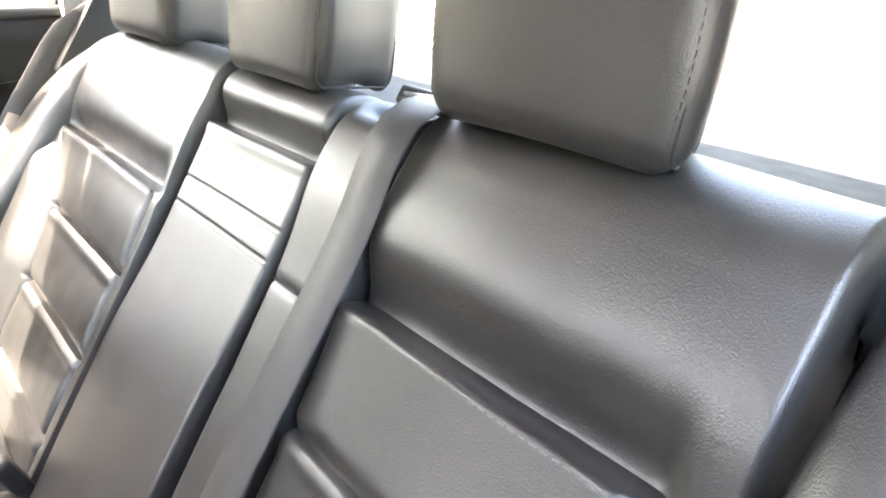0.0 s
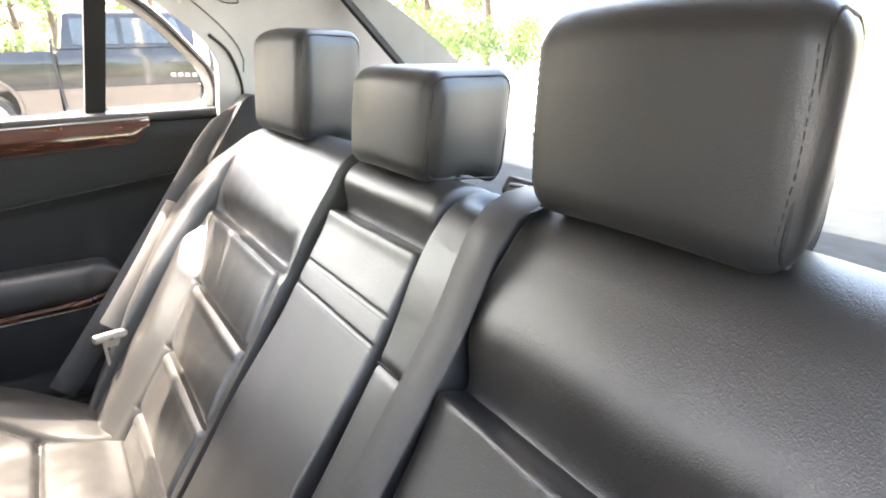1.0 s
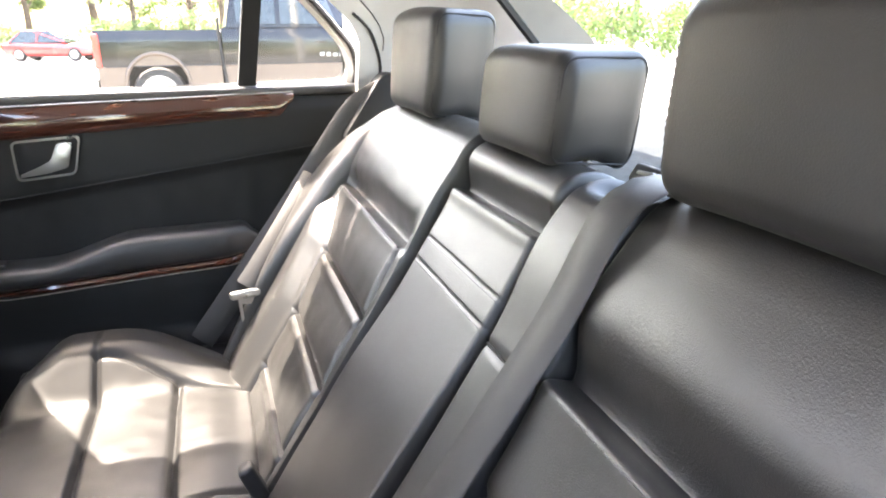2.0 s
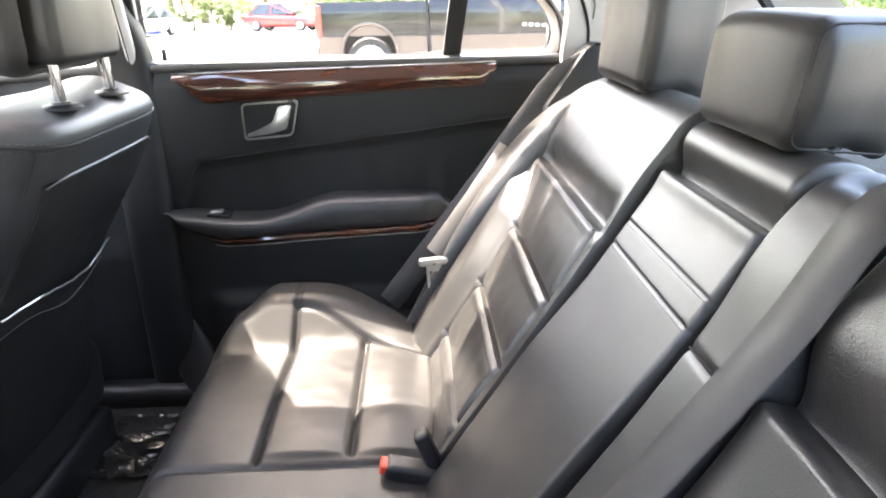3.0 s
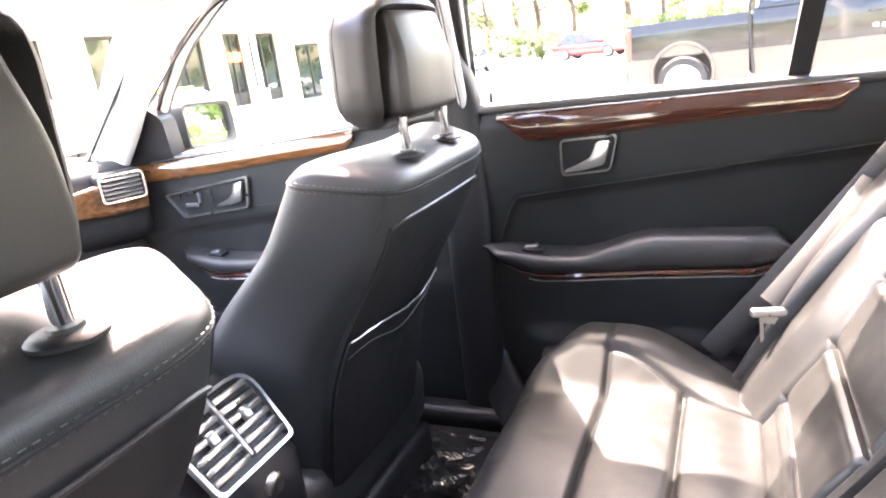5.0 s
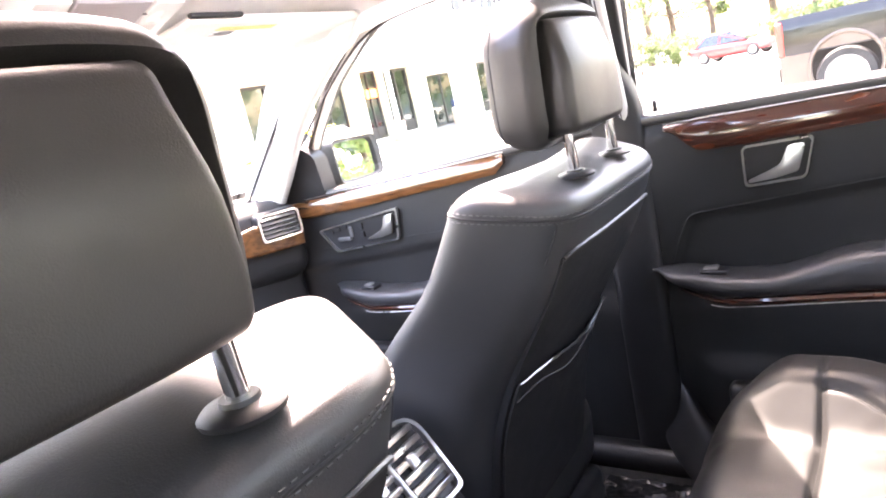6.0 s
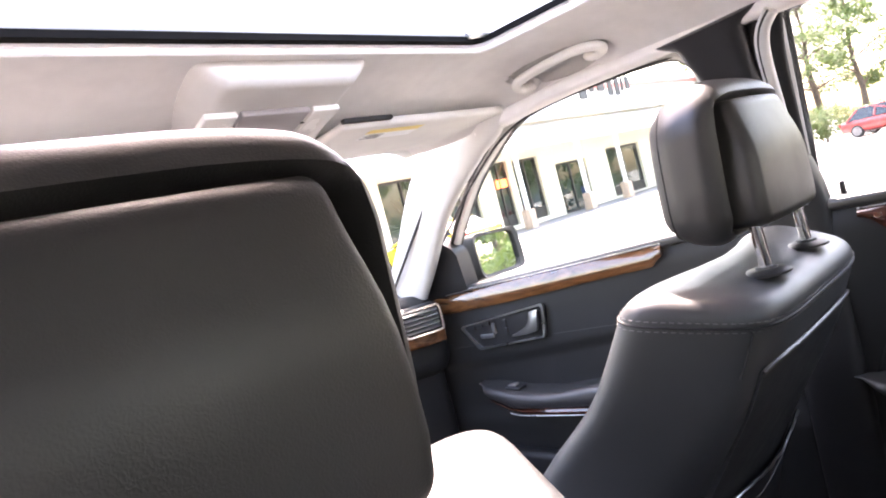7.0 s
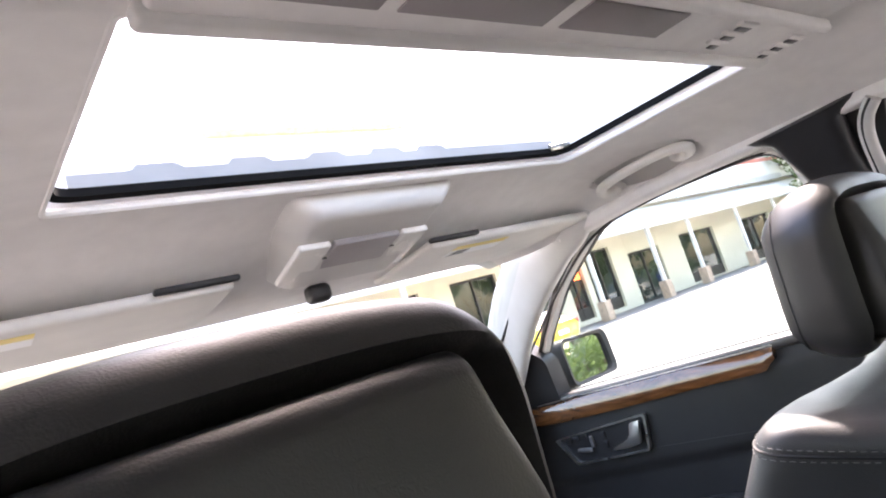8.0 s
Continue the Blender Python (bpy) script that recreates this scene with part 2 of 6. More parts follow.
def stitches(bm, pts, length=0.005, gap=0.0035, r=0.0006):
    path = smooth_path(pts, 24)
    walked, nxt, start = 0.0, 0.0, None
    for a, b in zip(path, path[1:]):
        seg = (b - a).length
        while nxt < walked + seg and seg > 1e-9:
            p = a + (b - a) * ((nxt - walked) / seg)
            d = (b - a).normalized() * length / 2
            tube(bm, [p - d, p + d], r, 4)
            nxt += length + gap
        walked += seg
    return bm


# ---- car shell ----
BELT_Z = 0.972
ROOF_Z = 1.39
HOLE = (-0.392, 0.412, 0.610, 0.965)      # sunroof opening: x0, x1, y0, y1


def roof_z(x, y):
    side, front = 0.085 * (abs(x) / 0.62) ** 7, 0.088 * S(y, 0.955, 1.27)
    # hollow behind the grab handle
    q = ((x - 0.570) / 0.044) ** 2 + ((y - 0.920) / 0.120) ** 2
    # coves beside the slid back shade
    cove = 0.030 * S(abs(x), 0.385, 0.405) * (1 - S(abs(x), 0.44, 0.515)) * (1 - S(y, 0.555, 0.605)) * S(y, 0.38, 0.50)
    return ROOF_Z - (side ** 3 + front ** 3) ** (1 / 3) - 0.07 * S(-y, 0.0, 0.42) + 0.048 * S(1.0 - q, 0.0, 0.5) + cove


def shell_x(z):
    """How far out the inside of the upper body stands at a height."""
    return 0.765 - 0.47 * max(0.0, z - BELT_Z)


def ceiling():
    x0, x1, y0, y1 = HOLE
    xs = sorted({*(0.62 * math.sin(a) for a in np.linspace(-math.pi / 2, math.pi / 2, 57)), *np.linspace(0.52, 0.62, 28).tolist(), *np.linspace(0.38, 0.515, 14).tolist(), *np.linspace(-0.515, -0.38, 14).tolist(), x0, x1})
    ys = sorted({*np.linspace(-0.42, 1.385, 119).tolist(), y0, y1})
    bm = bmesh.new()
    for lift in (0.0, 0.045):
        vs = {(i, j): bm.verts.new((x * (1 - 0.10 * S(y, 1.10, 1.36) * S(abs(x), 0.45, 0.62)), y, roof_z(x, y) + lift)) for i, x in enumerate(xs) for j, y in enumerate(ys)}
        for i in range(len(xs) - 1):
            for j in range(len(ys) - 1):
                if x0 <= (xs[i] + xs[i + 1]) / 2 <= x1 and y0 <= (ys[j] + ys[j + 1]) / 2 <= y1:
                    continue
                bm.faces.new((vs[i, j], vs[i + 1, j], vs[i + 1, j + 1], vs[i, j + 1]))
    solo("ceiling", bm, LINER, "pale grey fabric headliner with an open sunroof", "ceiling", kind="structure")
    # rolled lip round the opening
    bm = bmesh.new()
    lip = [(x0, y0), (x1, y0), (x1, y1), (x0, y1)]
    pts = round_poly(lip, [0.010, 0.010, 0.03, 0.02], 5)
    tube(bm, [(u, v, roof_z(u, v) + 0.004) for u, v in pts], 0.005, 8, closed=True)
    wall = [[Vector((u, v, roof_z(u, v) + d)) for u, v in pts] for d in (0.0, 0.05)]
    loft(bm, wall, cap=False)
    return solo("sunroof_lip", bm, LINER, "rolled fabric edge of the sunroof opening", "sunroof trim", kind="structure")


ceiling()


def sunroof():
    x0, x1, y0, y1 = HOLE
    top = thing("sunroof", "open sunroof with black seal and raised wind deflector", "sunroof", kind="structure")
    bm = bmesh.new()
    rim = round_poly([(x0 + 0.004, y0), (x1 - 0.004, y0), (x1 - 0.004, y1 - 0.004), (x0 + 0.004, y1 - 0.004)], 0.03, 5)
    inner = round_poly([(x0 + 0.010, y0), (x1 - 0.010, y0), (x1 - 0.010, y1 - 0.020), (x0 + 0.010, y1 - 0.020)], 0.026, 5)
    frame_ring(bm, rim, inner, lambda u, v, d: (u, v, ROOF_Z + 0.010 + d), 0.009)
    part("seal", bm, mat("matt_seal", (0.004, 0.004, 0.004), 0.9, spec=0.1), top, "black rubber seal")
    bm = bmesh.new()
    n = 60

    def deflector(u, v):
        x = x0 + 0.03 + u * (x1 - x0 - 0.06)
        notch = 0.007 * sum(S(x, c - 0.032, c - 0.024) * (1 - S(x, c + 0.016, c + 0.024)) for c in (-0.27, -0.164, -0.06, 0.035, 0.115))
        h = (0.017 + notch) * v
        return Vector((x, y1 - 0.012, ROOF_Z + 0.019 + h))

    sheet(bm, deflector, n * 2, 3, lambda u, v: deflector(u, v) + Vector((0, 0.004, 0)))
    part("wind_deflector", bm, mat("deflector_grey", (0.22, 0.225, 0.23), 0.5), top, "pale grey notched wind deflector")
    bm = bmesh.new()
    tube(bm, [(x1 - 0.05, y1 - 0.02, ROOF_Z + 0.02), (x1 - 0.012, y1 - 0.03, ROOF_Z + 0.022)], 0.006, 6)
    part("deflector_arm", bm, SATIN, top, "bright metal deflector arm")
    # the slid back shade panel with its painted finger recesses and vent slots
    bm = bmesh.new()
    rbox(bm, (0.01, y0 - 0.052, ROOF_Z - 0.004), (x1 - x0 - 0.02, 0.088, 0.014), 0.005, mid=2)
    part("shade_panel", bm, LINER, top, "pale slid-back sunshade panel")
    bm = bmesh.new()
    rbox(bm, (0.01, y0 - 0.008, ROOF_Z - 0.008), (x1 - x0 - 0.01, 0.020, 0.016), 0.006, mid=2)
    part("shade_handle", bm, TRIM, top, "grip bar at the shade's edge")
    bm = bmesh.new()
    rbox(bm, (0.01, y0 - 0.094, ROOF_Z - 0.010), (x1 - x0 - 0.03, 0.012, 0.016), 0.005, mid=2)
    part("shade_edge", bm, LINER, top, "raised rear edge of the shade panel")
    # flat plates carry the shade of the finger recesses in their dark colour
    hollow = mat("recess_shade_grey", (0.2, 0.18, 0.18), 0.8)
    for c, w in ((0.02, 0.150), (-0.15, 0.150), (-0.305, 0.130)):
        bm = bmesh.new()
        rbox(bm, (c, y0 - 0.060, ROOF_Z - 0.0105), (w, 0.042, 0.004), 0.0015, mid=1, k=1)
        part("recess", bm, hollow, top, "flat dark plate painted as a finger recess's shade")
    for c, back in ((0.222, 0.034), (0.372, 0.024)):
        for j in range(3):
            bm = bmesh.new()
            rbox(bm, (c, y0 - back - 0.018 * j, ROOF_Z - 0.0105), (0.016 + 0.005 * j, 0.009, 0.005), 0.001, mid=1, k=1)
            part("slot", bm, PLASTIC, top)
            bm = bmesh.new()
            rbox(bm, (c - 0.006, y0 - back - 0.009 - 0.018 * j, ROOF_Z - 0.0115), (0.040, 0.008, 0.005), 0.0015, mid=1, k=1)
            part("slot_rib", bm, LINER, top)


sunroof()


def bar(name, pts, wx, wy, material, label, category, seg=14, n=8, ax=(0, 1, 0)):
    """A tapered upright bar through pts; wx, wy: half widths across and along ax."""
    bm = bmesh.new()
    path = smooth_path(pts, n)
    rings = []
    for i, p in enumerate(path):
        t = i / (len(path) - 1)
        d = (path[min(i + 1, len(path) - 1)] - path[max(i - 1, 0)]).normalized()
        a = (Vector(ax) - d * d.dot(Vector(ax))).normalized()
        s = d.cross(a).normalized()
        hx, hy = wx(t) if callable(wx) else wx, wy(t) if callable(wy) else wy
        ring = []
        for k in range(seg * 2):
            q = 2 * math.pi * k / (seg * 2)
            c, si = math.cos(q), math.sin(q)
            ring.append(p + a * hy * math.copysign(abs(c) ** 0.6, c) + s * hx * math.copysign(abs(si) ** 0.6, si))
        rings.append(ring)
    loft(bm, rings)
    return solo(name, bm, material, label, category, kind="structure")


for sx in (1, -1):
    # windscreen pillar, centre pillar, roof rail
    bar("windscreen_pillar", [(sx * 0.715, 1.70, 0.93), (sx * 0.70, 1.60, 1.03), (sx * 0.660, 1.44, 1.18), (sx * 0.625, 1.26, 1.29), (sx * 0.612, 1.17, 1.332), (sx * 0.605, 1.09, 1.385)],
        0.020, lambda t: 0.072 - 0.03 * S(t, 0.8, 1.0), TRIM, "pale grey plastic windscreen pillar trim", "pillar", ax=(0, 0.8, 0.6))
    bar("roof_rail", [(sx * 0.622, 1.19, 1.290), (sx * 0.625, 0.95, 1.312), (sx * 0.625, 0.6, 1.316), (sx * 0.63, 0.25, 1.304), (sx * 0.645, -0.02, 1.262), (sx * 0.66, -0.2, 1.19)],
        0.016, 0.024, LINER, "pale grey padded roof rail above the doors", "roof rail", ax=(1, 0, 0))
    bar("centre_pillar", [(sx * 0.755, 0.635, 0.2), (sx * 0.762, 0.635, 0.6), (sx * 0.772, 0.635, 0.97), (sx * 0.72, 0.645, 1.12), (sx * 0.655, 0.655, 1.25), (sx * 0.615, 0.66, 1.325)],
        lambda t: 0.03, lambda t: 0.055 - 0.012 * S(t, 0.4, 0.6) + 0.012 * S(t, 0.75, 0.9) + 0.036 * S(t, 0.91, 1.0), PLASTIC, "black plastic centre pillar between the doors", "pillar")


bm = bmesh.new()
tube(bm, smooth_path([(0.742, 1.66, 0.94), (0.728, 1.60, 0.985), (0.70, 1.45, 1.085), (0.672, 1.30, 1.185), (0.650, 1.14, 1.270), (0.645, 0.98, 1.296), (0.645, 0.73, 1.297)], 8), 0.0032, 8)
solo("door_opening_seal", bm, RUBBER, "thin black rubber seal along the door opening", "seal", kind="structure")


bm = bmesh.new()
edge = smooth_path([(0.752, 0.612, 0.985), (0.705, 0.602, 1.08), (0.664, 0.594, 1.165), (0.622, 0.584, 1.245), (0.606, 0.572, 1.280), (0.598, 0.552, 1.302)], 8)
tube(bm, edge, 0.011, 10)
pillar_seal = solo("pillar_seal", bm, TRIM, "grey moulded seal along the rear of the centre pillar", "seal", kind="structure")
bm = bmesh.new()
tube(bm, [p + Vector((-0.010, 0.002, 0.0)) for p in edge], 0.0022, 6)
part("seal_groove", bm, RUBBER, pillar_seal, "thin black groove in the seal")
bar("door_post", [(0.795, 0.632, 0.965), (0.748, 0.620, 1.08), (0.706, 0.608, 1.165), (0.664, 0.594, 1.250), (0.640, 0.580, 1.300), (0.632, 0.572, 1.320)],
    0.008, 0.030, RUBBER, "dark edge of the rear door frame", "door frame", ax=(0, 1, 0))


def rear_pillar(sx):
    bm = bmesh.new()

    def fn(u, v):
        z = 0.95 + v * (1.35 - 0.95)
        y_front = -0.262 + 0.26 * S(z, 1.06, 1.33)
        y_back = -0.80 + 0.44 * S(z, 0.98, 1.36)
        y = y_front + u * (y_back - y_front)
        x = shell_x(z) - 0.03 - 0.11 * u * u + 0.008 * math.sin(u * 3.1)
        return Vector((sx * x, y, z))

    sheet(bm, fn, 24, 20, lambda u, v: fn(u, v) + Vector((sx * 0.03, 0, 0.01)))
    ob = solo("rear_pillar", bm, TRIM, "pale grey plastic trim of the rear pillar", "pillar", kind="structure")
    bm = bmesh.new()
    ring = []
    for k in range(28):
        q = 2 * math.pi * k / 28
        u, v = 0.33 + 0.045 * math.copysign(abs(math.cos(q)) ** 0.6, math.cos(q)), 0.62 + 0.045 * math.copysign(abs(math.sin(q)) ** 0.6, math.sin(q))
        ring.append(fn(u, v) + Vector((-sx * 0.001, 0, 0)))
    tube(bm, ring, 0.0012, 5, closed=True)
    part("cap_joint", bm, SEAM, ob, "thin joint of a round cover cap")
    bm = bmesh.new()
    tube(bm, [fn(0.10 + 0.14 * t, 0.26 + 0.66 * t) + Vector((-sx * 0.001, 0, 0)) for t in np.linspace(0, 1, 12)], 0.001, 5)
    part("trim_joint", bm, SEAM, ob)
    bm = bmesh.new()
    rb = smooth_path([fn(0.05, 0.44), fn(0.065, 0.36), fn(0.085, 0.22), fn(0.09, 0.12)], 6)
    tube(bm, [p + Vector((-sx * 0.001, 0, 0)) for p in rb], 0.0032, 6)
    part("airbag_slot", bm, PLASTIC, ob, "dark slot along the pillar edge")
    return ob


rear_pillar(1), rear_pillar(-1)

# rear shelf, rear window, its header
bm = bmesh.new()
sheet(bm, lambda u, v: Vector((-0.66 + 1.32 * u, -0.33 - 0.50 * v, 0.938 - 0.024 * S(v, 0, 0.5) + 0.004 * math.sin(u * 9))), 20, 16,
      lambda u, v: Vector((-0.66 + 1.32 * u, -0.33 - 0.50 * v, 0.88)))
solo("parcel_shelf", bm, SHELF, "dark grey cloth parcel shelf behind the rear seat", "shelf", kind="structure")
bm = bmesh.new()


def rear_glass(u, v):
    x = -0.60 + 1.2 * u
    return Vector((x * (1 - 0.12 * v), -0.82 + 0.43 * v + 0.05 * (2 * u - 1) ** 2, 0.914 + 0.431 * v - 0.02 * (2 * u - 1) ** 2))


sheet(bm, rear_glass, 16, 10)
solo("window_rear", bm, REAR_TINT, "tinted rear window glass", "window", kind="structure")
bm = bmesh.new()
tube(bm, [rear_glass(u, v) for u, v in [(0, t) for t in np.linspace(0, 1, 8)] + [(t, 1) for t in np.linspace(0.05, 0.95, 14)] + [(1, 1 - t) for t in np.linspace(0, 1, 8)]], 0.009, 6)
solo("rear_window_seal", bm, RUBBER, "black seal round the rear window", "seal", kind="structure")

# windscreen
bm = bmesh.new()


def screen(u, v):
    x = -0.70 + 1.4 * u
    return Vector((x * (1 - 0.105 * v), 2.0 - 0.625 * v - 0.22 * (2 * u - 1) ** 2 * (1 - 0.6 * v), 0.94 + 0.40 * v - 0.03 * (2 * u - 1) ** 2))


sheet(bm, screen, 16, 10)
g = solo("windscreen", bm, GLASS, "clear windscreen glass", "window", kind="structure")
g.visible_shadow = False
bm = bmesh.new()
tube(bm, [screen(1, t) + Vector((-0.005, -0.01, 0)) for t in np.linspace(0, 1, 10)], 0.004, 6)
solo("windscreen_seal", bm, RUBBER, "black seal between windscreen and pillar", "seal", kind="structure")

# floor, tunnel, front and rear bulkheads, outer skin
bm = bmesh.new()
sheet(bm, lambda u, v: Vector((-0.88 + 1.76 * u, -0.95 + 3.0 * v, 0.20 + 0.13 * G(-0.88 + 1.76 * u, 0, 0.13) + 0.12 * S(-0.95 + 3.0 * v, 1.75, 2.05))), 40, 40,
      lambda u, v: Vector((-0.88 + 1.76 * u, -0.95 + 3.0 * v, 0.12)))
solo("floor", bm, CARPET, "black carpet over the car floor", "floor", kind="structure")
PAINT = mat("silver_paint", (0.42, 0.43, 0.43), 0.3, metal=0.6, vary=0.03, coat=0.6)
for sx in (1, -1):
    spans = [(-1.0, 2.05)]
    for a, b in spans:
        bm = bmesh.new()
        skin = lambda u, v: Vector((sx * (0.90 - 0.07 * (v - 0.55) ** 2 - 0.03 * S(v, 0.85, 1)), a + (b - a) * u, 0.22 + (0.735 - 0.075 * max(0.0, a + (b - a) * u - 0.75)) * v))
        sheet(bm, skin, 20, 10, lambda u, v: skin(u, v) + Vector((-sx * 0.012, 0, 0)))
        solo("body_side", bm, PAINT, "silver painted outer side of the car", "car body", kind="structure")
bm = bmesh.new()
sheet(bm, lambda u, v: Vector((-0.74 + 1.48 * u, 2.05, 0.2 + 0.74 * v)), 4, 4, lambda u, v: Vector((-0.74 + 1.48 * u, 2.08, 0.2 + 0.74 * v)))
solo("bulkhead_front", bm, PLASTIC, "dark bulkhead ahead of the dashboard", "bulkhead", kind="structure")
bm = bmesh.new()
sheet(bm, lambda u, v: Vector((-0.74 + 1.48 * u, -0.55 - 0.3 * v, 0.2 + 0.70 * v)), 4, 4, lambda u, v: Vector((-0.74 + 1.48 * u, -0.58 - 0.3 * v, 0.2 + 0.70 * v)))
solo("bulkhead_rear", bm, PLASTIC, "dark bulkhead behind the rear seat", "bulkhead", kind="structure")
# unseen near-side wall, run across the open doorway to cut its light
for a, b in ((-1.0, 2.05),):
    bm = bmesh.new()
    fn = lambda u, v: Vector((-0.765, a + (b - a) * u, 0.2 + 0.775 * v))
    sheet(bm, fn, 6, 6, lambda u, v: fn(u, v) + Vector((-0.03, 0, 0)))
    solo("wall_left", bm, VINYL, "plain dark wall added on the unseen near side", "side panel", kind="structure")
# unseen blocker over the open near doorway, keeps side light off the seats
bm = bmesh.new()
fn = lambda u, v: Vector((-shell_x(0.975 + 0.34 * v) - 0.025, 0.03 + 0.36 * u, 0.975 + 0.34 * v))
sheet(bm, fn, 4, 4, lambda u, v: fn(u, v) + Vector((-0.03, 0, 0)))
solo("light_block_left", bm, VINYL, "unseen panel added to block light from the near side", "side panel", kind="structure")


for sx in (1, -1):
    bm = bmesh.new()
    rbox(bm, (sx * 0.80, 1.86, 0.56), (0.06, 0.44, 0.74), 0.01, mid=2)
    solo("kick_panel", bm, VINYL, "plain dark side panel ahead of the door", "side panel", kind="structure")
    bar("pillar_foot", [(sx * 0.790, 0.63, 0.44), (sx * 0.770, 0.61, 0.37), (sx * 0.735, 0.57, 0.29), (sx * 0.69, 0.50, 0.24), (sx * 0.65, 0.44, 0.215)],
        lambda t: 0.018 + 0.012 * t, lambda t: 0.04 + 0.03 * t, PLASTIC, "smooth black plastic foot of the centre pillar", "pillar", ax=(0.25, 1, 0))
    bm = bmesh.new()
    rbox(bm, (sx * 0.735, 0.55, 0.215), (0.07, 2.3, 0.07), 0.03, mid=4)
    solo("sill_trim", bm, PLASTIC, "smooth black plastic door sill trim", "sill trim", kind="structure")


# ---- doors on the far side ----
def door_surface(y, z, y0, y1, crease):
    """Inner door skin: a proud upper panel, a set-back insert, a lower pocket."""
    x = 0.756
    c = crease(y)
    x += 0.010 * S(c - z, -0.006, 0.022) - 0.01 * S(0.62 - z, 0.0, 0.06)
    x -= 0.022 * S(0.48 - z, 0, 0.04) * S(y - y0, 0.10, 0.2) * (1 - S(y, y1 - 0.14, y1 - 0.05))
    if y1 < 0.65:
        x += 0.0012 * math.sin(2 * math.pi * y / 0.072) * S(c - z, 0.03, 0.06) * S(z, 0.66, 0.72) * (1 - S(y, 0.40, 0.46))
    return x + 0.012 * S(z, 0.93, 0.975)


def belt(y):
    """Height of the window sill: nearly level at the rear, falling forwards along the front door."""
    return BELT_Z if y < 0.66 else BELT_Z - 0.006 - 0.072 * (y - 0.75)


def door(name, y0, y1, crease, label):
    d = thing(name, label, "car door", kind="structure")
    bm = bmesh.new()
    fn = lambda u, v: Vector((door_surface(y0 + (y1 - y0) * u, 0.19 + (BELT_Z - 0.19) * v, y0, y1, crease), y0 + (y1 - y0) * u, 0.19 + (belt(y0 + (y1 - y0) * u) - 0.19) * v))
    sheet(bm, fn, 130, 90, lambda u, v: Vector((0.86, fn(u, v).y, fn(u, v).z)))
    panel = part("inner_panel", bm, VINYL, d, "black grained inner door panel")
    bm = bmesh.new()
    tube(bm, [(door_surface(y, crease(y), y0, y1, crease) - 0.0005, y, crease(y)) for y in np.linspace(y0 + 0.02, y1 - 0.02, 90)], 0.0016, 6)
    part("insert_seam", bm, SEAM, panel)
    bm = bmesh.new()
    mid_y = (y0 + y1) / 2
    fall = lambda q: (q.x, q.y, q.z + belt(q.y + mid_y) - BELT_Z)
    rbox(bm, (0.787, mid_y, BELT_Z + 0.002), (0.062, y1 - y0, 0.022), 0.009, mid=6, warp=fall)
    part("window_ledge", bm, LEDGE, d, "padded ledge under the window")
    bm = bmesh.new()
    rbox(bm, (0.826, mid_y, BELT_Z + 0.000), (0.014, y1 - y0 - 0.01, 0.03), 0.004, mid=4, warp=fall)
    part("wiper_strip", bm, RUBBER, d, "black rubber strip at the glass")
    return d


def wood_strip(d, ya, yb, zfun, hfun, material, x=0.752, label="glossy burl wood trim strip"):
    """A strip that tapers at both ends, slightly bowed outward."""
    bm = bmesh.new()

    def fn(u, v):
        y = ya + (yb - ya) * u
        h = hfun(u)
        bow = 0.006 * math.sin(math.pi * v) ** 0.7
        return Vector((x - 0.003 - bow + 0.008 * v, y, zfun(y) - h * (1 - v)))

    sheet(bm, fn, 60, 10, lambda u, v: fn(u, v) + Vector((0.02 + 0.010 * math.sin(math.pi * v) ** 0.7, 0, 0)))
    w = part("wood_trim", bm, material, d, label)
    bm = bmesh.new()
    tube(bm, [fn(u, 1) + Vector((-0.001, 0, 0.0015)) for u in np.linspace(0, 1, 30)], 0.0016, 6)
    part("bright_line", bm, SATIN, w, "thin metal line standing in for the inlay's highlight along the wood")
    return w


